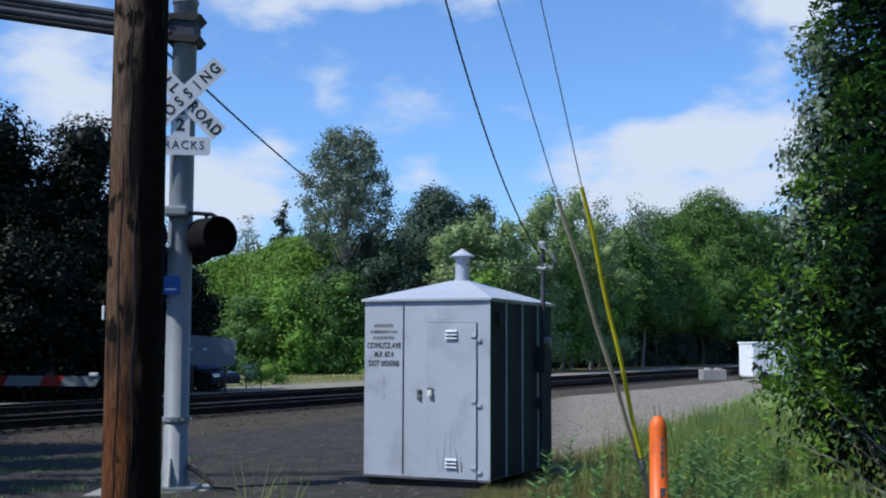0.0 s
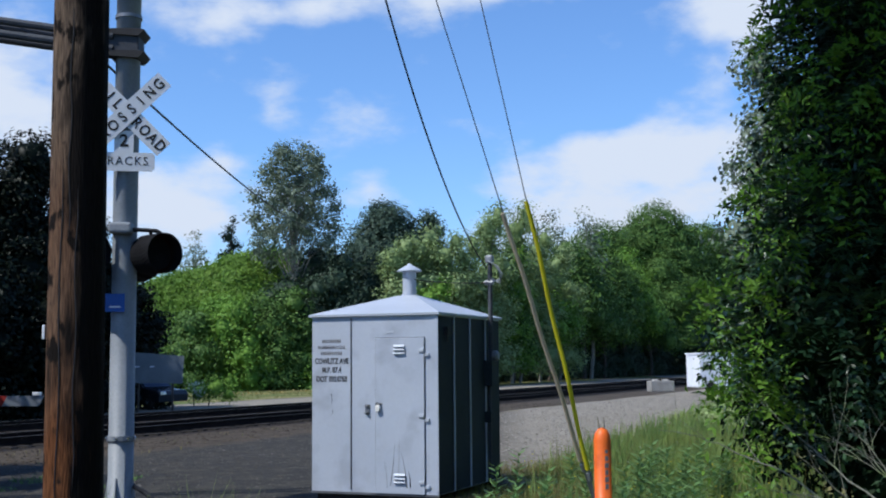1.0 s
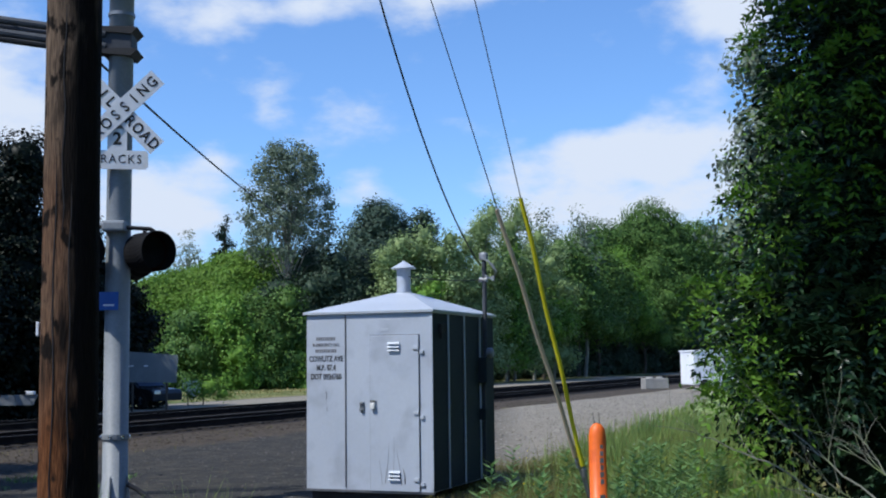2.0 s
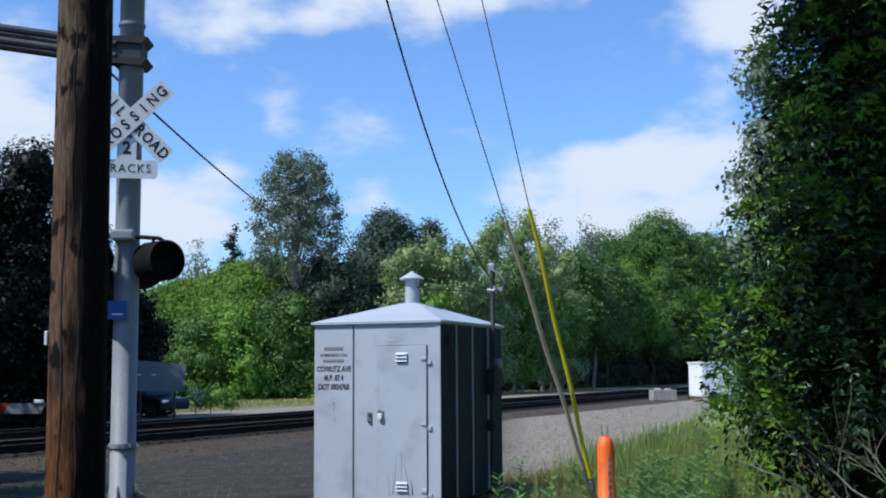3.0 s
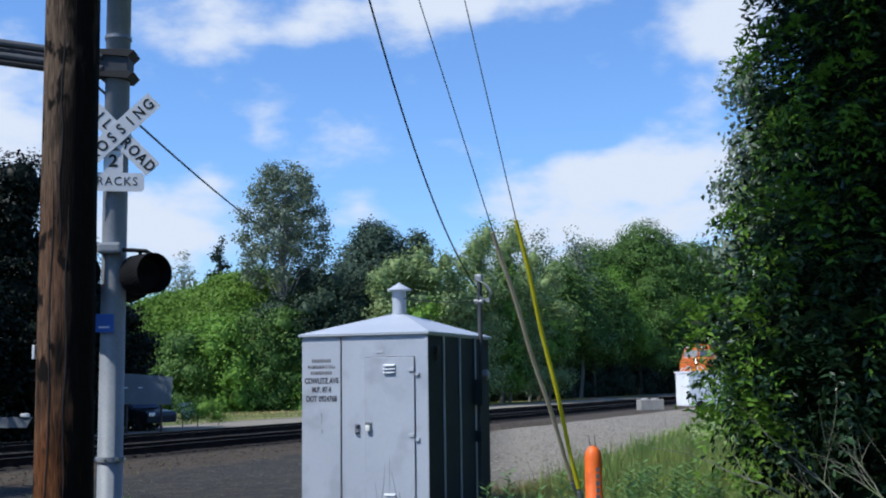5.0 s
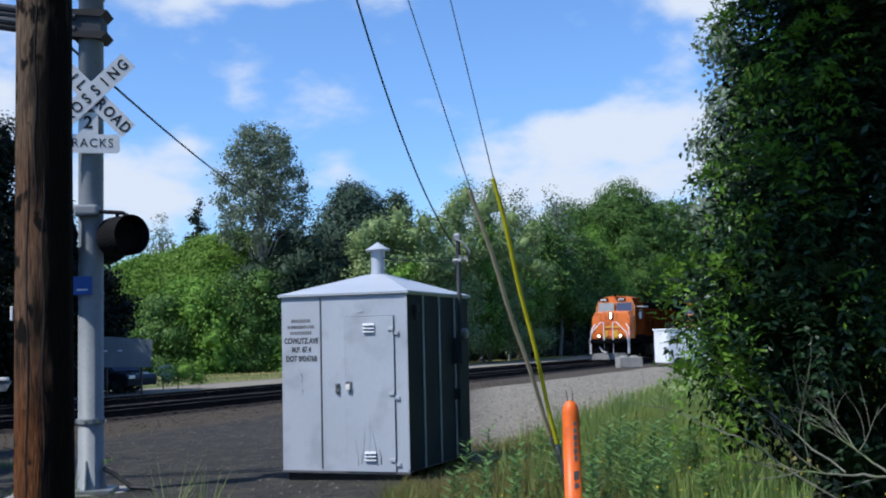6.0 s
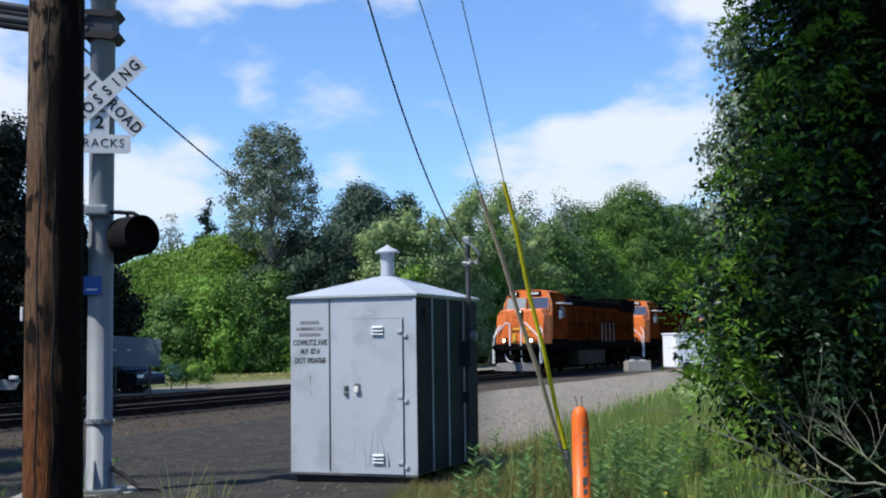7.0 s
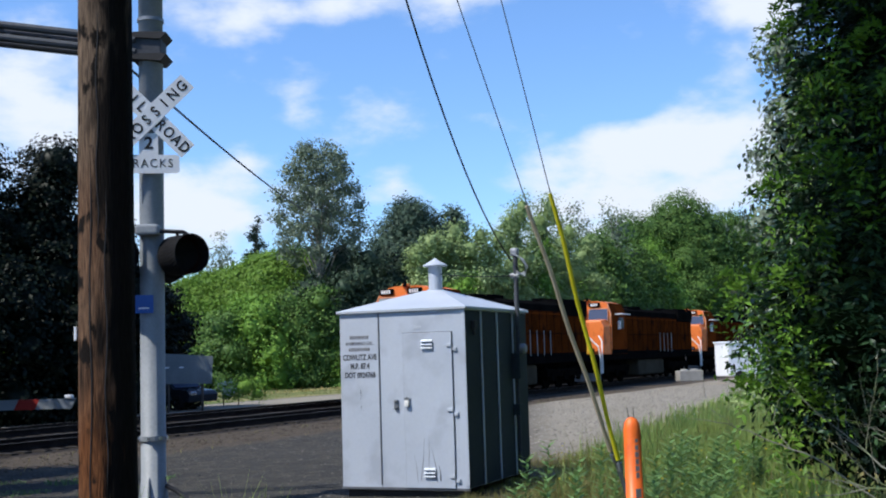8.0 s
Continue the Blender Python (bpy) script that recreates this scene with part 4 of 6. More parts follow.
def build_signal():
    t = empty("crossing_signal_mast", pose(MX, MY, 0.0), "tall grey cantilever mast with crossbuck and flashing lights", "railroad signal")
    part("mast", tube([(0, 0, 0.0), (0, 0, 3.0), (0, 0, 7.6)], [0.150, 0.148, 0.150], 32), M["galv"], t, smooth=True)
    part("base_plate", box(-0.28, 0.28, -0.28, 0.28, -0.02, 0.04, 0.005), M["galvdark"], t)
    for a in range(4):
        part("gusset", prism([(0.14, 0.03), (0.20, 0.03), (0.155, 0.38), (0.14, 0.38)], -0.008, 0.008), M["galv"], t).matrix_basis = pose(0, 0, 0, 0, 0, 90 * a - 8)
    part("collar", tube([(0, 0, 0.815), (0, 0, 0.875)], 0.168, 24), M["galv"], t, "bolted steel collar")
    for a in (-2.6, -1.7, -0.9, -0.2):
        part("bolt", tube([(0.165 * math.cos(a), 0.165 * math.sin(a), 0.845), (0.195 * math.cos(a), 0.195 * math.sin(a), 0.845)], 0.018, 6), M["chrome"], t)
    # clamps of the cantilever arm
    for z in (5.545, 5.82):
        part("clamp", prism([(-0.20, z - 0.03), (0.16, z - 0.06), (0.235, z + 0.02), (0.16, z + 0.035), (-0.20, z + 0.035)], -0.20, 0.20), M["tar"], t, "dark clamp flange")
    part("clamp_block", box(-0.23, 0.165, -0.17, 0.17, 5.56, 5.82, 0.02), M["armsteel"], t)
    part("band", tube([(0, 0, 6.02), (0, 0, 6.06)], 0.165, 24), M["galvdark"], t)
    # arms going off over the road
    for z, y in ((5.60, -0.16), (5.60, 0.16), (5.76, -0.16), (5.76, 0.16)):
        part("arm_chord", tube([(-0.15, y, z), (-7.0, y * 0.8, z + 0.96)], 0.05, 10), M["armsteel"], t)
    for k in range(12):
        x = -0.5 - 0.55 * k
        part("arm_strut", tube([(x, -0.15, 5.58 - 0.14 * x), (x - 0.28, -0.15, 5.76 - 0.14 * x)], 0.014, 6), M["armsteel"], t)
    # crossbuck, turned a little to the road
    f = Matrix.Translation((0.047, -0.20, 4.785)) @ pose(0, 0, 0, 90, 0, 8)
    for ang, word, zz in ((45, "CROSSING", 0.010), (-45, "RAILROAD", 0.0)):
        mm = f @ pose(0, 0, 0, 0, 0, ang)
        bm = box(-0.622, 0.622, -0.114, 0.114, zz - 0.004, zz, 0)
        bmesh.ops.transform(bm, matrix=mm, verts=bm.verts)
        bl = part("blade", bm, M["white"], t, "white crossbuck blade with black capitals")
        for k, ch in enumerate(word):
            lettering(ch, 0.185, mm @ Matrix.Translation(((k - 3.5) * 0.150 if ang > 0 else (k - 3.5) * 0.132 + math.copysign(0.095, k - 3.5), -0.002, zz + 0.001)) @ Matrix.Diagonal((0.86, 1.0, 1, 1)), M["ink"], bl, "letter", bold=0.004)
    # track count plate, an inverted T
    pl = [(-0.115, 0.13), (0.115, 0.13), (0.115, -0.14), (0.34, -0.14), (0.37, -0.17), (0.37, -0.34), (0.34, -0.37), (-0.34, -0.37), (-0.37, -0.34), (-0.37, -0.17), (-0.34, -0.14), (-0.115, -0.14)]
    bm = prism([(a, b) for a, b in pl], -0.004, 0.0)
    mm = Matrix.Translation((0.010, -0.19, 4.443)) @ pose(0, 0, 0, 0, 0, 8)
    bmesh.ops.transform(bm, matrix=mm, verts=bm.verts)
    pt = part("track_plate", bm, M["white"], t, "white plate reading 2 TRACKS")
    ff = mm @ Matrix(((1, 0, 0, 0), (0, 0, -1, -0.004), (0, 1, 0, 0), (0, 0, 0, 1)))
    lettering("2", 0.21, ff @ Matrix.Translation((0, 0.0, 0.001)), M["ink"], pt, bold=0.006)
    lettering("TRACKS", 0.150, ff @ Matrix.Translation((0, -0.25, 0.001)) @ Matrix.Diagonal((0.92, 1, 1, 1)), M["ink"], pt, bold=0.0, spread=1.22)
    # flashing lights
    part("light_bracket", tube([(-0.42, -0.30, 3.34), (-0.20, -0.20, 3.36), (0.2, -0.12, 3.36), (0.40, -0.08, 3.35), (0.46, -0.07, 3.31)], 0.026, 10), M["tar"], t)
    part("bracket_box", box(-0.15, 0.13, -0.26, 0.0, 3.31, 3.44, 0.03), M["galv"], t)
    for x, y in ((0.33, -0.07), (-0.48, -0.26)):
        lamp = Matrix.Translation((x, y, 3.06)) @ pose(0, 0, 0, 0, 0, 44)
        bm = tube([(0, 0.26, 0), (0, 0.24, 0), (0, 0.16, 0), (0, 0.06, 0)], [0.06, 0.12, 0.19, 0.225], 32)
        h = part("lamp_housing", bm, M["black"], t, smooth=False)
        h.matrix_basis = lamp
        n, ro, ri = 32, 0.245, 0.236
        bm = bmesh.new()     # hood: a round visor, cut away below towards its mouth
        rims = []
        for depth, cut in ((0.07, 3.12), (-0.14, 3.12), (-0.32, 2.75)):
            rims.append([[bm.verts.new((r * math.sin(cut * (2 * k / n - 1)), depth, r * math.cos(cut * (2 * k / n - 1)))) for k in range(n + 1)] for r in (ro, ri)])
        for p, q in zip(rims, rims[1:]):
            for k in range(n):
                bm.faces.new((p[0][k], p[0][k + 1], q[0][k + 1], q[0][k]))
                bm.faces.new((p[1][k], q[1][k], q[1][k + 1], p[1][k + 1]))
        for k in range(n):
            bm.faces.new((rims[2][0][k], rims[2][0][k + 1], rims[2][1][k + 1], rims[2][1][k]))
        part("hood", bm, M["black"], h, "black visor")
        # the turning lamp: a lit red lens on one face, a black back on the other
        bm = tube([(0, 0.014, 0), (0, 0.010, 0), (0, -0.004, 0)], [0.15, 0.200, 0.200], 32)
        black = len(bm.faces)
        add_tube(bm, [(0, -0.0045, 0), (0, -0.012, 0), (0, -0.018, 0), (0, -0.021, 0)], [0.128, 0.118, 0.070, 0.015], 28)
        lm = part("turning_lamp", bm, M["black"], h, "red signal lamp that turns to flash")
        lm.data.materials.append(M["litlens"])
        for f in lm.data.polygons:
            f.material_index = int(f.index >= black)
        lm.matrix_basis = flasher_pose(180)
        FLASHERS.append(lm)
        part("drop_arm", tube([(x, y, 3.36), (x, y, 3.24)], 0.022, 8), M["tar"], t)
    for x in (0.20,):     # rear facing lamp
        rear = Matrix.Translation((x, 0.24, 2.96)) @ pose(0, 0, 0, 0, 0, 205)
        bm = tube([(0, 0.16, 0), (0, 0.12, 0), (0, -0.25, 0)], [0.10, 0.18, 0.20], 24)
        bmesh.ops.transform(bm, matrix=rear, verts=bm.verts)
        part("rear_lamp", bm, M["black"], t)
    # notice plate
    bp = part("notice_plate", box(-0.19, 0.05, -0.172, -0.166, 2.36, 2.58, 0.001), M["blue"], t, "small blue emergency notice plate")
    part("notice_bar", box(-0.13, 0.0, -0.1745, -0.1725, 2.41, 2.43), M["white"], bp)
    part("foundation", box(-0.95, 0.42, -0.6, 0.6, -0.30, -0.005, 0.03), M["concrete"], t, "worn concrete foundation slab")
    cb = part("ground_cable", tube([(0.16, -0.05, 0.28), (0.30, -0.05, 0.20), (0.5, -0.1, 0.05), (0.75, -0.15, 0.04), (0.9, -0.3, -0.03)], 0.03, 8), M["cable"], t)
    return t


build_signal()


# ================= small things on the verge and yard =================
def build_post():
    t = empty("marker_post", pose(1.235, 6.81, 0.0), "orange plastic utility marker post with faded black lettering", "marker post")
    part("post", tube([(0, 0, 0.74), (0, 0, 1.26), (0, 0, 1.30), (0, 0, 1.325), (0, 0, 1.335)], [0.050, 0.050, 0.043, 0.026, 0.004], 24), M["orange_post"], t, smooth=True)
    part("post_foot", tube([(0, 0, -0.1), (0, 0, 0.742)], 0.0495, 24), M["white"], t, "white lower sleeve")
    for x, lean in ((-0.012, -0.012), (0.016, -0.004)):
        part("wire_end", tube([(x, 0, 1.32), (x + lean * 0.5, 0, 1.355), (x + lean, 0, 1.395)], [0.003, 0.0025, 0.0015], 5), M["cable"], t, "thin bare wire end")
    for k, (z, w, h) in enumerate([(1.20, 0.018, 0.02), (1.16, 0.02, 0.028), (1.12, 0.024, 0.03), (1.08, 0.02, 0.03), (1.04, 0.024, 0.03), (1.00, 0.02, 0.03), (0.90, 0.034, 0.05), (0.84, 0.028, 0.03)]):
        a = -1.25
        bm = box(-w / 2, w / 2, -0.0515, -0.049, z - h / 2, z + h / 2)
        bmesh.ops.rotate(bm, cent=(0, 0, 0), matrix=Matrix.Rotation(0.3, 3, "Z"), verts=bm.verts)
        part("bar", bm, M["greyink"], t)
    return t


def build_block():
    t = empty("concrete_block", pose(15.45, 66.0, -0.06, 0, 0, 8), "grey precast concrete barrier block standing on the gravel", "concrete block")
    part("block", box(-0.70, 0.70, -0.38, 0.38, 0.0, 0.62, 0.05), M["concrete"], t)
    for x in (-0.3, 0.3):
        part("lug", tube([(x, 0, 0.60), (x, 0, 0.67), (x, 0, 0.70)], [0.24, 0.22, 0.12], 12), M["concrete"], t)
    return t


def build_white_cabinet():
    t = empty("white_trailer", pose(18.4, 65.2, -0.10, 0, 0, 10), "white painted box trailer half hidden by foliage", "trailer")
    part("body", box(-1.35, 1.5, -0.9, 0.9, 0.28, 2.15, 0.08), M["whitebox"], t)
    part("roof_cap", box(-1.40, 1.55, -0.95, 0.95, 2.12, 2.22, 0.04), M["whitebox"], t)
    for x in (-0.7, 0.8):
        w = part("wheel", tube([(x, -0.95, 0.30), (x, -0.75, 0.30)], 0.30, 18), M["cartyre"], t)
    part("door_seam", box(-0.2, -0.18, -0.906, -0.9, 0.4, 2.0), M["seam"], t)
    return t


def build_gate():
    t = empty("crossing_gate_arm", pose(-9.45, 23.2, -0.03, 0, 0, -4), "lowered crossing gate arm with red and white stripes", "crossing gate")
    x1 = 2.62
    for k in range(12):
        x0, x1 = x1, x1 - (0.72 if k % 2 == 0 else 0.42)
        bm = prism([(x0, 0.97), (x1, 0.97), (x1 + 0.10, 1.17), (x0 + 0.10, 1.17)], -0.02, 0.02)
        part("stripe", bm, M["gatewhite" if k % 2 == 0 else "gatered"], t)
    part("tip_lamp", box(2.50, 2.66, -0.05, 0.05, 1.17, 1.24, 0.015), M["whitebox"], t)
    part("mechanism", box(-4.5, -4.0, -0.25, 0.25, 0.75, 1.35, 0.04), M["galvdark"], t)
    part("pedestal", tube([(-4.25, 0, -0.1), (-4.25, 0, 0.8)], 0.09, 12), M["galvdark"], t)
    return t


def build_sign_back():
    t = empty("road_sign", pose(-9.8, 49.0, -0.05, 0, 0, 4), "back of a grey aluminium road sign on posts", "road sign")
    bm = prism([(-1.10, 1.02), (1.10, 0.97), (1.16, 2.12), (-0.98, 2.30)], -0.02, 0.02)
    part("panel", bm, M["signback"], t)
    part("edge", tube([(-1.12, -0.03, 1.0), (-1.0, -0.03, 2.3)], 0.03, 6), M["galv"], t)
    for x in (-0.75, -0.15):
        part("bolt_plate", box(x - 0.09, x + 0.09, -0.05, -0.02, 1.66, 1.71, 0.01), M["whitebox"], t)
    for x in (-0.7, 0.7):
        part("post", tube([(x, 0.06, -0.2), (x, 0.06, 2.1)], 0.05, 8), M["bark"], t)
    return t


def build_car():
    t = empty("parked_car", pose(-11.3, 53.5, -0.22, 0, 0, -38), "dark parked car in deep shade under the trees", "car")
    prof = [(-2.1, 0.30), (2.1, 0.30), (2.15, 0.62), (2.0, 0.80), (1.1, 0.90), (0.5, 1.38), (-1.1, 1.42), (-1.8, 0.98), (-2.15, 0.85)]
    part("body", bevelled(prism(prof, -0.85, 0.85), 0.06), M["carpaint"], t)
    part("windscreen", prism([(1.06, 0.94), (0.54, 1.36), (0.52, 1.36), (1.02, 0.94)], -0.7, 0.7), M["glass"], t).matrix_basis = pose(0.02, 0, 0.02)
    part("side_window", prism([(0.9, 0.95), (0.45, 1.32), (-1.0, 1.35), (-1.4, 0.98)], -0.862, -0.85), M["glass"], t)
    for x in (-1.35, 1.35):
        w = part("wheel", tube([(x, -0.88, 0.32), (x, -0.66, 0.32)], 0.32, 18), M["cartyre"], t)
        part("hubcap", tube([(x, -0.89, 0.32), (x, -0.87, 0.32)], 0.18, 14), M["chrome"], w)
    part("headlight", box(1.95, 2.17, -0.8, -0.45, 0.60, 0.76, 0.03), M["chrome"], t)
    return t


build_post()
build_block()
build_white_cabinet()
build_gate()
build_sign_back()
build_car()


# ================= locomotives =================
def build_loco():
    """Forward is +x, rail top is z 0, the middle of the frame is x 0."""
    t = empty("locomotive", pose(0, 0, 0), "orange and black diesel freight locomotive with lit headlights", "locomotive", "locomotives of the train")
    O, K = M["loco"], M["locoblack"]
    part("underframe", box(-10.6, 10.3, -1.48, 1.48, 1.22, 1.55, 0.03), K, t)
    part("fuel_tank", box(-2.8, 2.8, -1.32, 1.32, 0.28, 1.18, 0.12), M["tank"], t, "dusty grey fuel tank")
    for x in (-6.9, 6.9):
        tr = part("truck", box(-2.5 + x, 2.5 + x, -1.22, 1.22, 0.55, 0.95, 0.06), M["truck"], t)
        for dx in (-1.85, 0, 1.85):
            for s in (-1, 1):
                part("wheel", tube([(x + dx, s * 0.72, 0.53), (x + dx, s * 0.86, 0.53)], 0.53, 20), M["truck"], tr)
            part("axle_box", box(x + dx - 0.22, x + dx + 0.22, -1.30, -1.15, 0.35, 0.75, 0.04), M["truck"], tr)
    # black block added to fill lit gaps with the darkness below the frame
    part("brake_rigging", box(-10.0, 10.0, -0.5, 0.5, 0.22, 1.25, 0.03), M["truck"], t)
    # long hood
    hood = [(-1.0, 1.55), (1.0, 1.55), (1.0, 3.62), (0.86, 4.12), (-0.86, 4.12), (-1.0, 3.62)]

    def along(prof, x0, x1):
        bm = prism(prof, x0, x1)
        bmesh.ops.transform(bm, matrix=Matrix(((0, 1, 0, 0), (1, 0, 0, 0), (0, 0, 1, 0), (0, 0, 0, 1))), verts=bm.verts)
        bmesh.ops.recalc_face_normals(bm, faces=bm.faces)
        return bm

    wide = [(-1.36, 1.55), (1.36, 1.55), (1.36, 3.68), (-1.36, 3.68)]
    part("hood_side", along(wide, -10.0, 5.6), M["locoshade"], t, "long hood in orange darkened for its shaded side")
    part("hood_roof", along([(-1.37, 3.68), (1.37, 3.68), (1.34, 3.98), (1.0, 4.15), (-1.0, 4.15), (-1.34, 3.98)], -10.0, 5.4), K, t, "black upper hood")
    part("hood_skirt", along([(-1.372, 1.55), (1.372, 1.55), (1.372, 1.70), (-1.372, 1.70)], -9.9, 5.0), K, t)
    part("radiator_wing", along([(-1.46, 3.5), (1.46, 3.5), (1.52, 4.05), (1.45, 4.32), (-1.45, 4.32), (-1.52, 4.05)], -9.9, -6.2), K, t)
    for k in range(4):
        part("roof_fan", tube([(-9.2 + k * 0.9, 0, 4.30), (-9.2 + k * 0.9, 0, 4.40)], 0.42, 16), K, t)
    part("exhaust", box(-1.0, 0.4, -0.4, 0.4, 4.1, 4.38, 0.05), K, t)
    part("inertial_hatch", box(1.6, 3.8, -1.1, 1.1, 4.1, 4.26, 0.05), K, t)
    for k in range(14):
        x = -9.2 + k * 1.0
        part("hood_door_seam", box(x, x + 0.03, -1.378, -1.36, 1.72, 3.64), M["truck"], t)
    for x in (-4.4, -3.5, -2.6, -1.7):
        part("grab_iron", tube([(x, -1.46, 1.6), (x, -1.46, 2.75)], 0.024, 6), M["gatewhite"], t)
    part("handrail", tube([(-9.9, -1.46, 2.62), (4.9, -1.46, 2.62)], 0.02, 6), K, t)
    # cab
    cab = [(-1.52, 1.55), (1.52, 1.55), (1.52, 3.7), (1.22, 4.33), (0.6, 4.42), (-0.6, 4.42), (-1.22, 4.33), (-1.52, 3.7)]
    bm = along(cab, 5.5, 8.55)
    for v in bm.verts:
        if v.co.x > 8 and v.co.z > 3.2:
            v.co.x -= 0.30 * (v.co.z - 3.2)
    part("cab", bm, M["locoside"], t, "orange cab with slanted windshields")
    # front slab keeps the sunlit orange; cab and hood use the shaded copies
    bm = along([(y * 1.002, z + (0.004 if z > 4 else 0)) for y, z in cab], 8.36, 8.56)
    for v in bm.verts:
        if v.co.z > 3.2:
            v.co.x -= 0.30 * (v.co.z - 3.2)
    part("cab_front", bm, O, t, "bright orange windshield surround")
    for s in (-1, 1):
        part("corner_trim", tube([(8.58, s * 1.50, 3.10), (8.50, s * 1.51, 3.45), (8.40, s * 1.50, 3.72), (8.22, s * 1.24, 4.32)], 0.028, 6), M["locopale"], t, "pale cab corner edge")
        part("nose_trim", tube([(8.60, s * 1.46, 3.14), (9.0, s * 1.49, 3.02), (9.70, s * 1.47, 2.90)], 0.022, 6), M["locopale"], t)
    part("hood_stripe", along([(-1.366, 3.52), (1.366, 3.52), (1.366, 3.60), (-1.366, 3.60)], -9.9, 5.4), M["locoside"], t, "thin orange upper stripe")
    part("bell", tube([(8.30, 0, 4.44), (8.30, 0, 4.62)], [0.12, 0.05], 12), M["locoblack"], t)
    part("horn_cluster", box(4.6, 5.1, -0.3, 0.3, 4.15, 4.45, 0.05), M["truck"], t)
    part("class_light", box(8.12, 8.30, -0.16, 0.16, 4.44, 4.54, 0.02), O, t)
    part("cab_roof", along([(-1.1, 4.36), (1.1, 4.36), (0.6, 4.46), (-0.6, 4.46)], 5.5, 8.2), O, t)
    ws = [(0.10, 1.38), (-1.38, -0.10)]
    for y0, y1 in ws:
        bm = bmesh.new()
        q = [(8.585 - 0.3 * (z - 3.2), y, z) for y, z in ((y0, 3.44 if abs(y0) < 0.5 else 3.36), (y1, 3.36 if abs(y1) > 0.5 else 3.44), (y1 * 0.95, 4.02), (y0 * 0.95, 4.02))]
        a = [bm.verts.new(p) for p in q]
        b = [bm.verts.new((p[0] - 0.08, p[1], p[2])) for p in q]
        bm.faces.new(a)
        bm.faces.new(b[::-1])
        for k in range(4):
            bm.faces.new((a[k], b[k], b[(k + 1) % 4], a[(k + 1) % 4]))
        bmesh.ops.recalc_face_normals(bm, faces=bm.faces)
        part("windshield", bm, M["glass"] if y0 < 0 else M["paleglass"], t, "dark windshield pane tinted blue for the reflected sky" if y0 < 0 else "windshield pane with the pale sky reflection put into its colour")
        add = tube([Vector(p) for p in q + q[:1]], 0.025, 6)
        part("windshield_frame", add, M["locopale"], t, "pale painted windshield surround")
    for y in (0.95, -0.45):
        nb = part("number_board", box(8.18, 8.36, y - 0.33, y + 0.33, 4.13, 4.37, 0.02), K, t, "illuminated number board")
        for k in range(4):
            part("bar", box(8.36, 8.372, y - 0.22 + k * 0.12, y - 0.15 + k * 0.12, 4.18, 4.32), M["rails_white"], nb)
    part("side_window", box(6.1, 7.0, -1.545, -1.515, 2.95, 3.55, 0.01), M["glass"], t)
    part("window_visor", prism([(5.9, 3.70), (7.6, 3.70), (7.6, 3.75), (5.9, 3.75)], -1.95, -1.46), M["rails_white"], t, "pale side window awning")
    part("mirror", box(7.2, 7.28, -1.72, -1.55, 2.9, 3.35, 0.01), M["rails_white"], t)
    part("cab_skirt", along([(-1.53, 1.56), (1.53, 1.56), (1.53, 1.80), (-1.53, 1.80)], 5.5, 8.5), K, t)
    # nose
    nose = [(-1.5, 1.55), (1.5, 1.55), (1.5, 3.08), (1.28, 3.44), (-1.28, 3.44), (-1.5, 3.08)]
    bm = along(nose, 8.5, 9.85)
    for v in bm.verts:
        if v.co.x > 9 and v.co.z > 2.5:
            v.co.x -= 0.14 * (v.co.z - 2.5) / 0.5
            v.co.z -= 0.10
    part("nose", bevelled(bm, 0.05), O, t, "broad orange nose")
    part("nose_door", box(9.72, 9.90, 0.45, 0.98, 1.62, 2.5, 0.02), O, t)
    part("headlight_case", box(9.40, 9.76, -0.14, 0.14, 2.84, 3.34, 0.03), K, t)
    for z in (2.98, 3.22):
        part("headlight", tube([(9.76, 0, z), (9.78, 0, z)], 0.075, 14), M["lamp"], t, "lit twin headlight")
    for y in (-0.85, 0.85):
        d = part("ditch_light_case", box(10.0, 10.2, y - 0.14, y + 0.14, 1.60, 1.88, 0.03), K, t)
        part("ditch_light", tube([(10.2, y, 1.74), (10.22, y, 1.74)], 0.08, 14), M["lamp"], d, "lit ditch light")
    for y in (-0.42, 0.42):
        part("nose_panel", box(9.84, 9.876, y - 0.17, y + 0.17, 1.60, 2.12, 0.01), M["locoyellow"], t, "yellow lower nose panel")
    part("emblem", box(9.86, 9.872, -0.75, 0.75, 2.30, 2.40), M["locoyellow"], t, "plain yellow emblem bar")
    # front platform, pilot, coupler, handrails
    part("front_platform", box(9.8, 10.55, -1.45, 1.45, 1.30, 1.46, 0.02), K, t)
    part("anticlimber", box(10.5, 10.72, -0.95, 0.95, 1.22, 1.42, 0.03), K, t)
    bm = bmesh.new()
    q = [(10.35, -1.42, 0.16), (10.75, -0.5, 0.16), (10.75, 0.5, 0.16), (10.35, 1.42, 0.16), (10.25, 1.42, 0.55), (10.55, 0.5, 0.60), (10.55, -0.5, 0.60), (10.25, -1.42, 0.55)]
    a = [bm.verts.new(p) for p in q]
    b = [bm.verts.new((p[0] - 0.06, p[1], p[2])) for p in q]
    for i, j, k, l in ((0, 1, 6, 7), (1, 2, 5, 6), (2, 3, 4, 5)):
        bm.faces.new((a[i], a[j], a[k], a[l]))
        bm.faces.new((b[l], b[k], b[j], b[i]))
    for i, j in ((0, 1), (1, 2), (2, 3), (3, 4), (4, 5), (5, 6), (6, 7), (7, 0)):
        bm.faces.new((a[i], a[j], b[j], b[i]))
    bmesh.ops.recalc_face_normals(bm, faces=bm.faces)
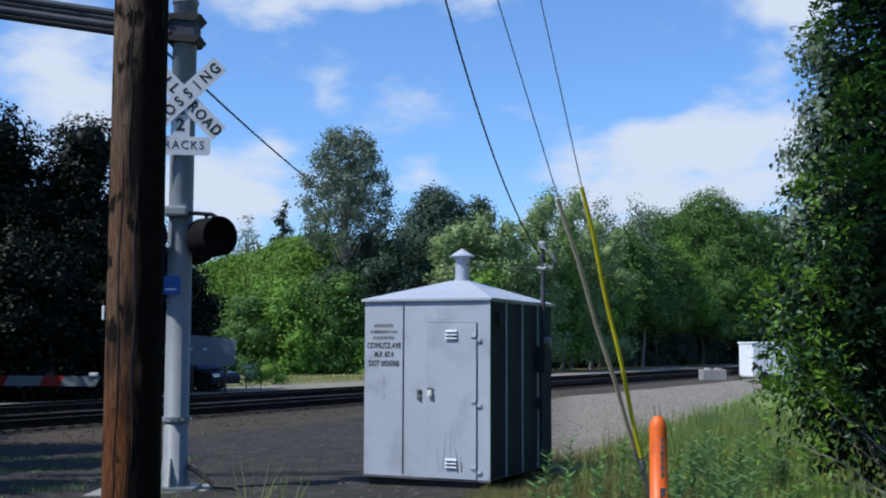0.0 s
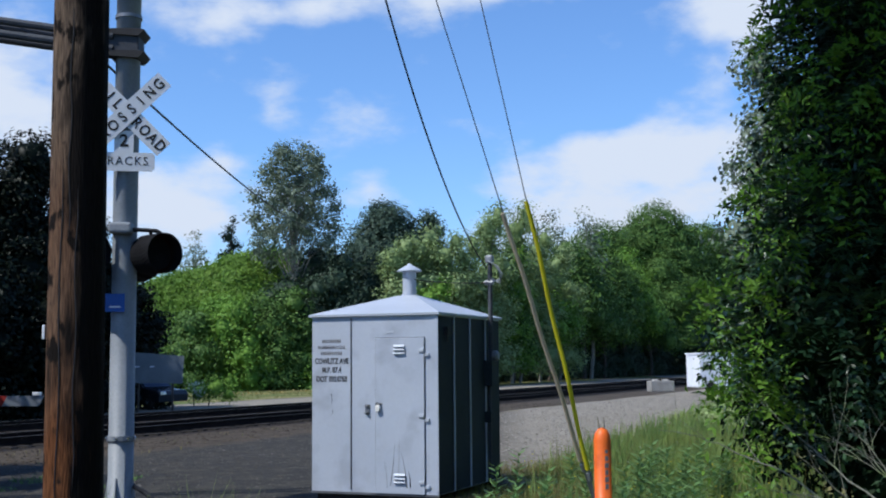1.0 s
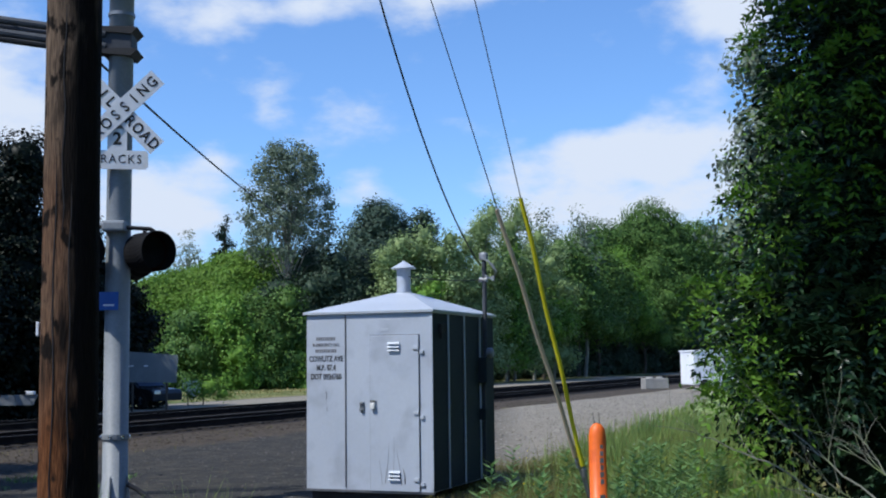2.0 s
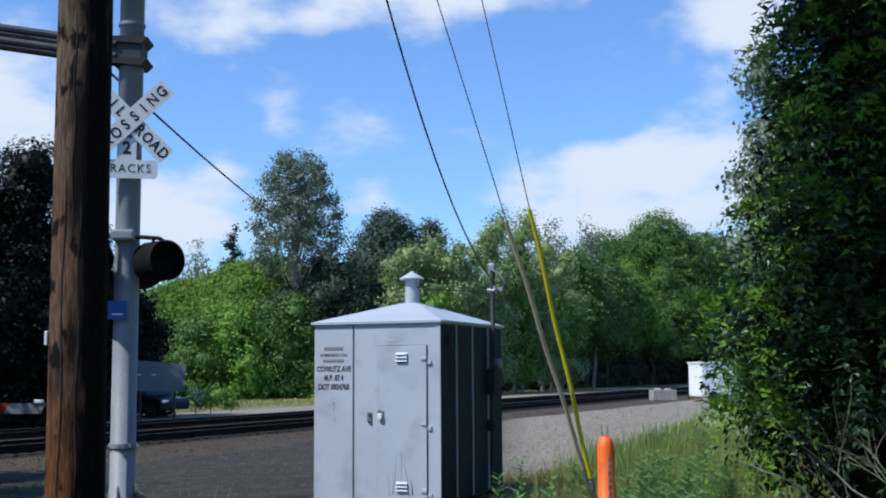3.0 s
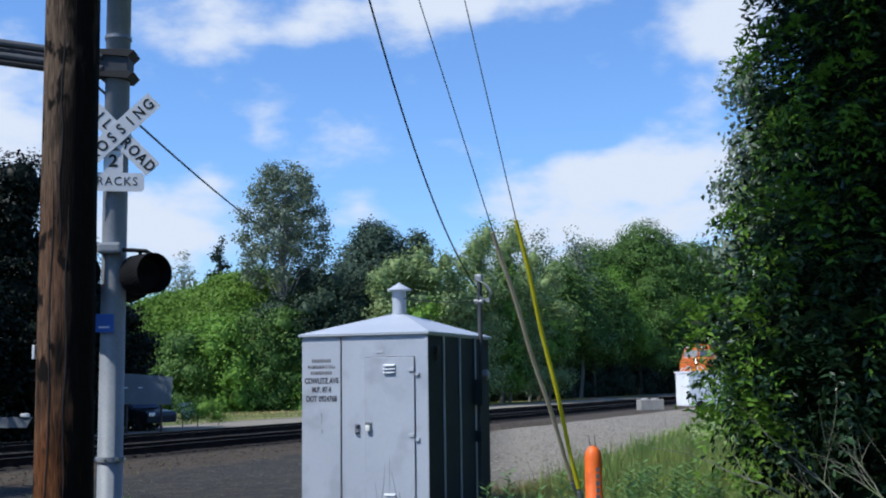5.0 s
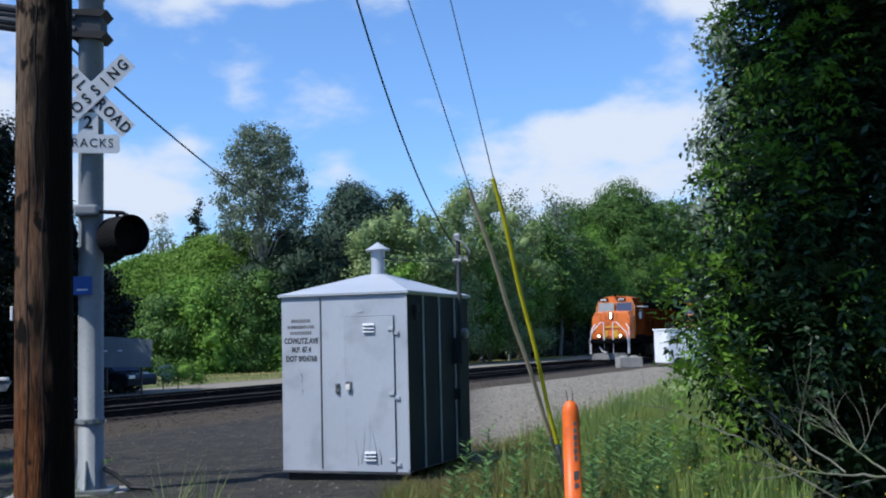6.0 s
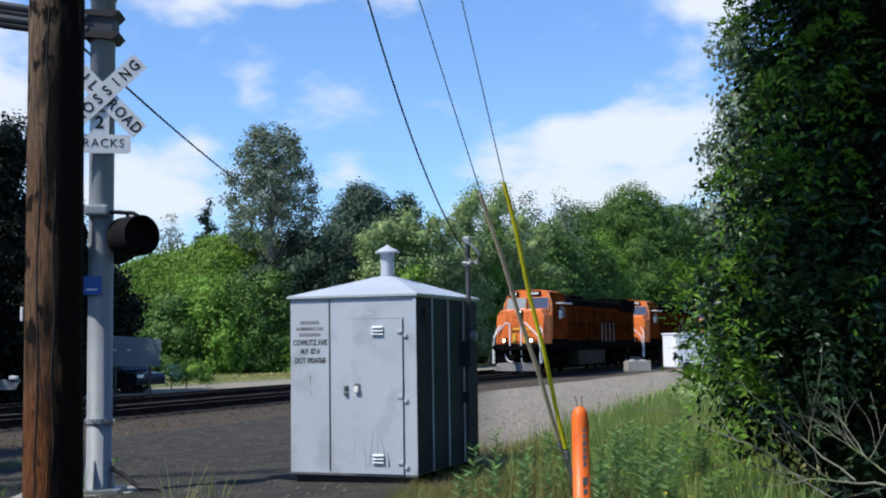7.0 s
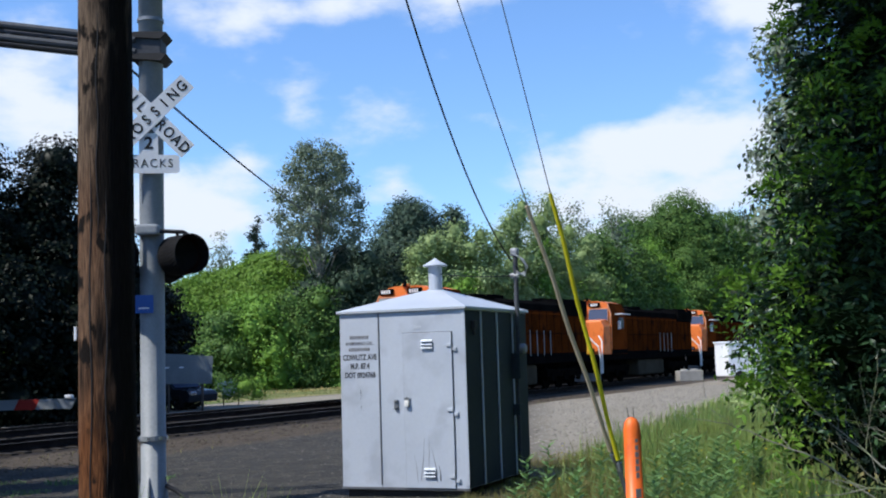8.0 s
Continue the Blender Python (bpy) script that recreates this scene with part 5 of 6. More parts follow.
    part("plow", bm, M["plow"], t, "scuffed grey snow plow pilot")
    part("pilot_plate", box(10.1, 10.3, -1.40, 1.40, 0.5, 1.32, 0.02), K, t)
    part("coupler", bevelled(box(10.3, 11.15, -0.17, 0.17, 0.70, 1.02), 0.05), M["truck"], t)
    part("rear_coupler", bevelled(box(-11.15, -10.3, -0.17, 0.17, 0.70, 1.02), 0.05), M["truck"], t)
    part("air_hose", tube([(10.35, 0.75, 1.0), (10.55, 0.5, 0.72), (10.6, 0.2, 0.62), (10.55, 0.0, 0.8)], 0.03, 6), M["rails_white"], t)
    part("jumper_hose", tube([(10.4, -0.25, 1.1), (10.6, -0.45, 0.75), (10.55, -0.75, 0.7), (10.4, -0.95, 1.05)], 0.03, 6), M["truck"], t)
    for s in (-1, 1):
        part("step_rail", tube([(10.50, s * 0.35, 1.46), (10.50, s * 0.35, 2.62), (10.45, s * 0.60, 2.66), (10.42, s * 1.38, 1.95), (10.40, s * 1.48, 1.35), (10.40, s * 1.48, 0.55)], 0.045, 6), M["rails_white"], t, "white painted front handrail")
        part("stair_rail", tube([(10.15, s * 1.50, 0.55), (10.15, s * 1.50, 1.75), (9.95, s * 1.44, 2.25), (9.85, s * 1.2, 2.55)], 0.042, 6), M["rails_white"], t)
        for k in range(4):
            part("step", box(9.75, 10.35, s * 1.30 - 0.17, s * 1.30 + 0.17, 0.42 + k * 0.28, 0.46 + k * 0.28), M["truck"], t)
        part("pilot_post", tube([(10.45, s * 0.35, 0.6), (10.5, s * 0.35, 1.46)], 0.025, 6), M["rails_white"], t)
    for o in t.children_recursive:      # full height and loading gauge width
        o.data.transform(Matrix.Diagonal((1.0, -0.95, 1.07, 1.0)))
        o.data.flip_normals()
    return t


LOCO_LENGTH, TRAIN_SPEED = 22.3, 20.6


def train_pose(k, t):
    s = 60.0 - TRAIN_SPEED * (t - 7.0) + 11.0 + LOCO_LENGTH * k
    return track_matrix(NEAR, s, RAIL_TOP) @ pose(0, 0, 0, 0, 0, 180)


engine = build_loco()
engine.matrix_basis = train_pose(0, 0)
ENGINES = [engine] + [copy_thing(engine, train_pose(k, 0)) for k in (1, 2)]
for e in ENGINES[1:]:      # the trailing engines run with their lamps out
    tagged(e, "trailing orange and black diesel locomotive with unlit lamps", "locomotive", "locomotives of the train")
    for o in e.children_recursive:
        if o.name.split(".")[0] in ("headlight", "ditch_light"):
            o.data = o.data.copy()
            o.data.materials[0] = M["glass"]
            o["label"] = "unlit headlight lens"


# ================= trees and shrubs beyond the tracks =================
def cone_blobs(h, w, n):
    return [(0.1 * w * math.sin(k * 2.4), 0.1 * w * math.cos(k * 2.4), h * (0.2 + 0.78 * k / n), 0.55 * w * (1.03 - k / n), 0.55 * w * (1.03 - k / n), h / n * 0.42) for k in range(n)]


def dome_blobs(rng, h, w, low, n):
    """Blobs filling a rounded crown of height h and width w from the height low."""
    out = []
    for k in range(n):
        a, q = k * 2.399, math.sqrt((k + 0.5) / n)
        z = low + (h - low) * (0.25 + 0.55 * (1 - q * q) + 0.12 * rng.uniform(-1, 1))
        r = w * rng.uniform(0.17, 0.25)
        out.append((0.36 * w * q * math.cos(a), 0.36 * w * q * math.sin(a), z, r, r, r * rng.uniform(0.8, 1.15)))
    out.append((0, 0, low + (h - low) * 0.5, w * 0.33, w * 0.33, (h - low) * 0.42))
    if low < 0.5:
        for k in range(7):
            a = k * 0.9 + rng.uniform(0, 0.4)
            r = w * rng.uniform(0.15, 0.21)
            out.append((0.33 * w * math.cos(a), 0.33 * w * math.sin(a), r * 0.55, r, r, r * 1.15))
    return out


def column_blobs(rng, h, w, low, n):
    out = []
    for k in range(n):
        f = k / (n - 1)
        r = w * 0.5 * (0.55 + 0.6 * math.sin(math.pi * min(1, 0.22 + 0.78 * f)) ** 0.8) * (1.0 if f < 0.75 else 0.95)
        a = k * 2.4
        out.append((0.14 * w * math.cos(a), 0.14 * w * math.sin(a), low + (h - low) * (0.08 + 0.84 * f), r * 0.66, r * 0.66, (h - low) / n * 1.05))
    return out


def dome(name, x, y, h, w, low, mat, label, seed, n=12, z=-0.12, **k):
    return tree(name, x, y, z, dome_blobs(np.random.default_rng(seed), h * 1.13, w, low, n), h * 0.75, 0.022 * h, mat, label, seed, **k)


rc = np.random.default_rng(11)
OVAL = [(0, 0, 15.0, 1.5, 1.5, 4.6)]
for k in range(44):
    z = 10.2 + 9.2 * (k + 0.5) / 44
    f = 3.3 * math.sqrt(max(0.06, 1 - ((z - 12.6) / 7.2) ** 2)) * (0.92 + 0.16 * math.sin(k * 3.1))
    OVAL.append((f * math.cos(k * 2.4), f * math.sin(k * 2.4), z, 0.62, 0.62, 0.85))
tree("cottonwood_tree", -7.75, 94, -0.2, OVAL, 18.0, 0.13, "l_cotton", "tall grey green cottonwood with an open oval crown", 21, leaf=0.24, clump=0.30, per=14, density=2.4, bark="palebark", rag=0.5, core=0.0)
for x, y, h, w in ((-20.7, 150, 22.0, 5.4), (43.6, 180, 26.6, 4.6), (38.6, 180, 25.6, 3.8)):
    tree("fir_tree", x, y, -0.12, cone_blobs(h, w, 15), h * 0.95, 0.25, "l_fir", "dark narrow fir rising over the woods", int(h * 10), leaf=0.34, clump=0.28, per=9, density=2.2, core=0.4, group="distant firs", rag=0.5)
for x, y, h, w in ((-25.4, 150, 18.2, 4.6), (18.4, 130, 18.2, 4.2), (22.6, 130, 18.5, 4.6), (15.4, 122, 17.0, 4.0)):
    tree("thin_poplar_tree", x, y, -0.12, column_blobs(rc, h, w, h * 0.35, 7), h * 0.9, 0.22, "l_cotton", "thin crowned pale poplar behind the woods", int(w * 31 + x), leaf=0.34, clump=0.45, per=8, density=0.9, bark="palebark", group="thin poplars", rag=0.6, core=0.0)
# green bank of brambles and shrubs
def bank_height(x, y):
    """The leafy slope: a ridge that climbs to the right, with hummocks."""
    ridge = np.interp(x, [-40, -28, -22.2, -17.2, -12.2, -9.2, -5, 0], [5.0, 6.3, 7.9, 9.7, 11.3, 11.4, 9.5, 6.0])
    rise = np.clip((y - 87.5 + 0.8 * np.sin(x * 0.9)) / 15.0, 0, 1)
    hum = 0.42 * np.sin(x * 1.15 + 0.6 * y) * np.sin(y * 0.95 - 0.3 * x) + 0.28 * np.sin(x * 2.3 + 1.2) * np.sin(y * 2.1 + 0.8 * x) + 0.16 * np.sin(x * 4.7 + y) * np.sin(y * 4.1)
    return ridge * np.sin(rise * math.pi / 2) ** 0.75 + hum * np.minimum(1, rise * 5) - 0.35


def build_bank():
    t = empty("bramble_bank", pose(0, 0, 0), "steep bank blanketed with bright green brambles", "bank")
    t["kind"] = "stuff"
    xs, ys = np.arange(-34, -4.9, 0.5), np.arange(86.5, 108, 0.5)
    X, Y = np.meshgrid(xs, ys)
    v = np.stack([X, Y, bank_height(X, Y) - 0.22], -1).reshape(-1, 3)
    w = len(xs)
    i = (np.arange(len(ys) - 1)[:, None] * w + np.arange(w - 1)[None]).reshape(-1, 1)
    soup("slope", v, i + np.array([0, 1, w + 1, w]), M["l_hill"], t)
    rng = np.random.default_rng(45)
    n = 15000
    x, y = rng.uniform(-33, -5, n), 87.3 + 17.0 * rng.random(n) ** 1.1
    g = np.stack([-(bank_height(x + 0.2, y) - bank_height(x - 0.2, y)) / 0.4, -(bank_height(x, y + 0.2) - bank_height(x, y - 0.2)) / 0.4, np.ones(n)], 1)
    up = unit(g)
    c = np.stack([x, y, bank_height(x, y)], 1) + up * (rng.random(n) ** 2 * 0.55)[:, None]
    per = 9
    pos = np.repeat(c, per, 0) + rng.normal(size=(n * per, 3)) * np.array([0.26, 0.26, 0.20])
    nrm = unit(np.repeat(up, per, 0) + rng.normal(size=pos.shape) * 0.45)
    v, f = leaves(rng, pos, nrm, np.full(len(pos), 0.22), 0.7)
    soup("foliage", v, f, M["l_hill"], t)


build_bank()
for k, (x, y, h, w) in enumerate([(-20.5, 88.5, 3.6, 5.0), (-17.6, 87.5, 4.4, 5.4), (-14.6, 87.0, 5.2, 5.8), (-11.6, 87.5, 6.3, 6.0), (-9.2, 88.5, 6.6, 5.6), (-13.2, 90.5, 6.8, 5.4)]):
    dome("hillside_shrub", x, y, h, w, 0.0, "l_green" if k in (1, 3, 5) else "l_mid", "leafy green shrub at the foot of the bank", 40 + k, n=14, leaf=0.22, clump=0.26, per=11, density=2.0, group="shrubs of the bank", category="shrub")
# dark leaf colour puts the shade into these trees
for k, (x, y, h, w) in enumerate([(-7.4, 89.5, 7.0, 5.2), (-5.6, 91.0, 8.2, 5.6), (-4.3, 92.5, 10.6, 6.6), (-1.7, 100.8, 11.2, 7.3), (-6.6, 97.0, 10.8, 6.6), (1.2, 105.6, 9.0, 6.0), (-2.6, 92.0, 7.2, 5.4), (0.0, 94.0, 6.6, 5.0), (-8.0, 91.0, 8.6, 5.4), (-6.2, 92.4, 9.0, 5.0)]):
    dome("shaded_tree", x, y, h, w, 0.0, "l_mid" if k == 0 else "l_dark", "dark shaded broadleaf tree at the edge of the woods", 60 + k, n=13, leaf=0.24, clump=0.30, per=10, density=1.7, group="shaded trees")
dome("round_oak_tree", -0.4, 116, 17.6, 9.0, 4, "l_oak", "dark round topped tree behind the poplars", 71, n=20, leaf=0.30, clump=0.34, per=11, density=1.8, rag=0.25)
dome("round_oak_tree", 3.6, 118, 16.4, 6.0, 4, "l_oak", "dark round topped tree behind the poplars", 72, n=14, leaf=0.30, clump=0.34, per=11, density=1.8, rag=0.25)
for k, (x, y, h, w) in enumerate([(0.6, 93, 12.2, 4.4), (2.6, 95, 13.2, 4.6), (4.8, 95, 12.8, 4.4), (6.4, 97, 12.6, 4.2), (8.9, 101.7, 16.1, 4.8), (12.0, 107.3, 16.9, 4.8), (11.0, 105.3, 12.3, 4.9), (7.4, 98.8, 9.6, 5.0), (14.4, 111.5, 14.9, 4.7), (3.4, 91.1, 8.3, 4.5), (17.1, 116.8, 13.8, 5.1)]):
    tree("poplar_tree", x, y, -0.12, column_blobs(rc, h * 0.98, w * 1.18, 1.2, 9), h * 0.85, 0.16, "l_poplar" if k not in (6, 9) else "l_green", "light green poplar in the row beyond the tracks", 80 + k, leaf=0.24, clump=0.30, per=11, density=2.0, bark="palebark", group="row of poplars", rag=0.45)
for k, (x, y, h, w) in enumerate([(38.0, 166.0, 20.2, 20.0), (46.5, 172.0, 18.6, 17.0), (29.0, 160.0, 18.0, 15.0), (25.5, 138.0, 14.6, 9.9), (54.0, 187.8, 20.5, 15.2), (19.2, 124.8, 13.2, 8.0)]):
    dome("big_maple_tree", x, y, h, w, 3, "l_mid", "large rounded maple on the wooded rise", 100 + k, n=26, leaf=0.34, clump=0.40, per=10, density=1.3, rag=0.25, group="maples of the rise")
for k, (x, y, h, w) in enumerate([(21.3, 127.5, 12.8, 8.5), (28.7, 142.0, 14.6, 9.7), (36.8, 157.2, 14.9, 10.4), (48.7, 180.9, 16.0, 13.2), (15.9, 115.9, 8.9, 6.9), (24.3, 131.1, 8.7, 6.9), (33.6, 148.7, 9.1, 7.5), (43.7, 168.2, 10.3, 8.9), (63.2, 208.3, 16.4, 14.9), (11.2, 105.6, 6.6, 5.2), (80.1, 241.3, 24.2, 18.7)]):
    dome("woodland_tree", x, y, h, w, min(2.8, 0.26 * h), "l_green" if k in (1, 4, 7) else "l_mid", "leafy green tree along the edge of the woods", 120 + k, n=15, leaf=0.27, clump=0.33, per=10, density=1.5, group="edge of the woods")
tree("blossom_shrub", -8.75, 56.5, -0.25, [(-0.5, 0, 0.6, 0.6, 0.6, 0.55), (0.3, 0.1, 0.8, 0.7, 0.6, 0.6), (0.9, 0.3, 0.5, 0.5, 0.5, 0.4)], 0.8, 0.03, "l_green", "low green shrub dotted with white blossom", 135, leaf=0.10, clump=0.14, per=10, density=8.0, category="shrub")
tree("blossom_shrub", -9.35, 55.8, -0.25, [(0, 0, 0.85, 0.55, 0.4, 0.35)], 0.7, 0.03, "flower", "white flowering shrub beside the parked car", 136, leaf=0.10, clump=0.12, per=6, density=6.0, category="shrub", core=0.0)
# dark thickets added to fill light gaps below the woods with shade
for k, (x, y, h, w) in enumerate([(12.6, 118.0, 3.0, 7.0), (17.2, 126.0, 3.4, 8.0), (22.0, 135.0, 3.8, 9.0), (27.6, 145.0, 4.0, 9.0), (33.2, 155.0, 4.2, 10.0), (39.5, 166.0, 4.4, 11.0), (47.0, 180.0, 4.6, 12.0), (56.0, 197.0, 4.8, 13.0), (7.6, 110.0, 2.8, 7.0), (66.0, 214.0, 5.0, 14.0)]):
    dome("understory_thicket", x, y, h, w, 0.0, "l_dark", "dark thicket added to stand for the deep shade under the woods", 230 + k, n=11, leaf=0.28, clump=0.3, per=9, density=1.5, group="thickets under the woods", category="shrub")
# dark trees beside the road, their shade put into a near-black leaf colour
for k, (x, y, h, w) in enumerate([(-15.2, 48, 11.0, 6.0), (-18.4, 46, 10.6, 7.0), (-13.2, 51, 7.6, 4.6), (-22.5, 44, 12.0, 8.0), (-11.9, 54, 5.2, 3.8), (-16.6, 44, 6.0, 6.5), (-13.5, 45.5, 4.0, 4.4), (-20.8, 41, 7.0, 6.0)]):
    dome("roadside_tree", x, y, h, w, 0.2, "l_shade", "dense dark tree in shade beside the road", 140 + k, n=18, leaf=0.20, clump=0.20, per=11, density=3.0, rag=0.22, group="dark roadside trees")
# unseen trees left of the view, added to shade gate, track and yard
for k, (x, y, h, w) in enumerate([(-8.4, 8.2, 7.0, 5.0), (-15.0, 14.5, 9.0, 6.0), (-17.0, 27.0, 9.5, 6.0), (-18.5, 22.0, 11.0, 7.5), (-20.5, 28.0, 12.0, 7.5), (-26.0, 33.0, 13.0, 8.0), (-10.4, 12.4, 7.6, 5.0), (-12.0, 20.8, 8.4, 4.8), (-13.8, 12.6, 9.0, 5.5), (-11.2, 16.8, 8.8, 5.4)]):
    dome("roadside_tree", x, y, h, w, 0.2, "l_shade", "unseen dense dark tree added to shade the road and yard", 160 + k, n=12, leaf=0.2, clump=0.3, per=8, density=1.5, group="dark roadside trees")
# unseen trees added around the camera to block part of the sky light
for k, (x, y, h, w) in enumerate([(10.5, 3.0, 9.0, 7.0), (11.5, -4.0, 10.0, 8.0), (8.0, -13.0, 11.0, 8.5), (0.0, -19.0, 12.0, 9.0), (-9.0, -21.0, 12.0, 9.0), (12.5, 9.5, 9.0, 6.0), (16.0, 16.0, 10.0, 7.0)]):
    dome("wayside_tree", x, y, h, w, 0.2, "l_mid", "unseen leafy tree added beside and behind the camera to cut sky light", 260 + k, n=11, leaf=0.3, clump=0.35, per=8, density=1.0, group="wayside trees")
# added tree, crown out of view, that throws shade on the ash's lower right
tree("leaning_alder_tree", 3.5, 5.0, 0.0, [(-2.4, 3.8, 8.3, 1.7, 1.5, 1.2), (-0.9, 3.0, 8.6, 1.7, 1.5, 1.2), (0.5, 4.4, 8.4, 1.7, 1.6, 1.2), (-1.2, 5.0, 8.8, 1.7, 1.5, 1.2), (1.4, 2.4, 8.9, 1.6, 1.5, 1.3), (2.4, 3.6, 8.8, 1.6, 1.5, 1.2), (0.2, 6.0, 8.9, 1.7, 1.5, 1.2), (1.8, 5.4, 9.0, 1.7, 1.5, 1.2)], 7.0, 0.12, "l_mid", "unseen leaning tree added above the view to shade the ash and verge", 290, leaf=0.16, clump=0.2, per=10, density=3.0)
# far woods that close the view
for k in range(26):
    a = -62 + k * 5.0
    d = 170 + 14 * math.sin(k * 2.1)
    h = 15 + 3.0 * math.sin(k * 1.7)
    if 16 < a < 25:
        continue
    if -14 < a < 18:
        h = 13
    dome("distant_tree", d * math.sin(radians(a)), d * math.cos(radians(a)), h, 17, 0.5, "l_mid" if k % 3 else "l_dark", "broad tree in the distant belt of woods", 170 + k, n=12, leaf=0.8, clump=0.8, per=7, density=0.35, group="distant belt of woods")


# ================= near tree and undergrowth beside the verge =================
def sprays(rng, n, blobs, leaf, pairs, shell=(0.62, 1.05)):
    """Drooping twigs of paired leaves over the shells of blobs."""
    V_, F_, T_ = [], [], []
    w = np.array([b[3] * b[5] for b in blobs])
    pick = rng.choice(len(blobs), n, p=w / w.sum())
    B = np.array(blobs)[pick]
    d = unit(rng.normal(size=(max(8, n // 9), 3)))[rng.integers(0, max(8, n // 9), n)]
    d = unit(d + rng.normal(size=(n, 3)) * 0.16)
    start = B[:, :3] + d * B[:, 3:] * rng.uniform(*shell, n)[:, None]
    way = unit(d * 0.9 + rng.normal(size=(n, 3)) * 0.55 + np.array([-0.1, -0.15, -0.10]))
    step = leaf * 0.62
    pos, nrm, axis = [], [], []
    side = unit(np.cross(way, rng.normal(size=(n, 3)) * 0.3 + np.array([0, 0, 1])))
    up = np.cross(side, way)
    for k in range(pairs):
        sag = np.array([0, 0, -0.012 * k * k * leaf / 0.1])
        c = start + way * step * k + sag
        for s in (-1, 1):
            ax = unit(way * 0.75 + side * s * 0.9 + np.array([0, 0, -0.25]) + rng.normal(size=(n, 3)) * 0.15)
            pos.append(c + ax * leaf * 0.5)
            axis.append(ax)
            nrm.append(unit(up + rng.normal(size=(n, 3)) * 0.35))
    pos, nrm, axis = np.concatenate(pos), np.concatenate(nrm), np.concatenate(axis)
    return leaves(rng, pos, unit(nrm), np.full(len(pos), leaf), 0.38, 0.06, axis)


NEAR_BLOBS = [(0.40, 0.2, 1.1, 1.2, 1.3, 0.9), (0.05, 0.0, 2.0, 1.05, 1.2, 0.9), (0.55, 0.2, 3.0, 1.15, 1.3, 1.0), (0.80, 0.2, 4.0, 1.15, 1.3, 1.0), (0.95, 0.2, 5.0, 1.2, 1.3, 1.1),
              (1.05, 0.2, 6.1, 1.2, 1.3, 1.1), (1.9, -0.4, 1.7, 1.4, 1.3, 1.4), (2.1, -0.3, 3.4, 1.5, 1.4, 1.4), (2.2, 0.0, 5.1, 1.6, 1.5, 1.5), (3.7, -0.6, 2.2, 1.7, 1.6, 1.9), (3.8, -0.3, 4.6, 1.9, 1.7, 1.8), (3.0, 0.1, 6.6, 1.8, 1.6, 1.4),
              # the last three blobs are unseen upper canopy, added to shade the right side
              (2.6, -1.2, 0.9, 1.4, 0.8, 0.9), (0.9, -1.6, 7.9, 2.0, 1.8, 1.6), (2.8, -1.8, 7.6, 2.0, 1.9, 1.7), (4.8, -1.6, 7.2, 2.0, 1.9, 1.8)]


def build_near_tree():
    t = empty("ash_tree", pose(4.35, 11.6, 0.0), "big leafy green ash tree overhanging the verge", "tree")
    rng = np.random.default_rng(301)
    part("trunk", limbs(rng, [(b[0] - 2.6, b[1] - 0.5, *b[2:]) for b in NEAR_BLOBS], 6.2, 0.15), M["bark"], t, smooth=True).matrix_basis = pose(2.6, 0.5, 0)
    thin = [b for b in NEAR_BLOBS if (b[0] > 1.5 and b[2] < 4.8) or (b[0] > 0.3 and b[2] < 1.5)]
    v, f = sprays(rng, 8200, [b for b in NEAR_BLOBS if b not in thin], 0.118, 5)
    soup("crown", v, f, M["l_near"], t)
    v, f = sprays(rng, 150, thin, 0.118, 6)
    soup("low_sprays", v, f, M["l_near"], t)
    # near-black leaves, three low blobs added, stand for the shade inside the crown
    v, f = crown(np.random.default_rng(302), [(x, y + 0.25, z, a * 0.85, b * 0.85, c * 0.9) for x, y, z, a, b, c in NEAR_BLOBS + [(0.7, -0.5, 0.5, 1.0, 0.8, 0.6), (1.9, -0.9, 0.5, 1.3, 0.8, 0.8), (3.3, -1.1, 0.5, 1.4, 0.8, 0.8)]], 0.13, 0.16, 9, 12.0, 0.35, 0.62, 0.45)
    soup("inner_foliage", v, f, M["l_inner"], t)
    # brighter leaf colour on these sprays paints in sunlit clusters
    tips = [(-0.5, -0.5, 3.2, 0.45, 0.4, 0.35), (-0.95, -0.4, 2.1, 0.4, 0.4, 0.5), (-0.1, -0.9, 3.55, 0.4, 0.3, 0.25), (0.8, -1.2, 2.2, 0.6, 0.3, 0.2), (1.6, -1.5, 2.5, 0.6, 0.3, 0.25), (-0.2, -0.2, 4.9, 0.5, 0.5, 0.5), (-0.35, -0.6, 4.1, 0.35, 0.3, 0.2), (0.15, -1.0, 4.5, 0.3, 0.3, 0.3), (0.3, -0.9, 5.6, 0.4, 0.3, 0.3), (-0.9, -0.5, 1.2, 0.4, 0.4, 0.4)]
    v, f = sprays(np.random.default_rng(303), 380, tips, 0.10, 6)
    soup("young_growth", v, f, M["l_bright"], t)
    return t


build_near_tree()
rs = np.random.default_rng(310)
tree("spire_poplar_tree", 9.6, 27.5, 0.0, column_blobs(rs, 9.6, 3.2, 0.8, 10), 8.8, 0.18, "l_cotton", "tall grey green columnar poplar behind the ash", 311, leaf=0.15, clump=0.18, per=14, density=6.0, bark="palebark", rag=0.4, core=0.5)
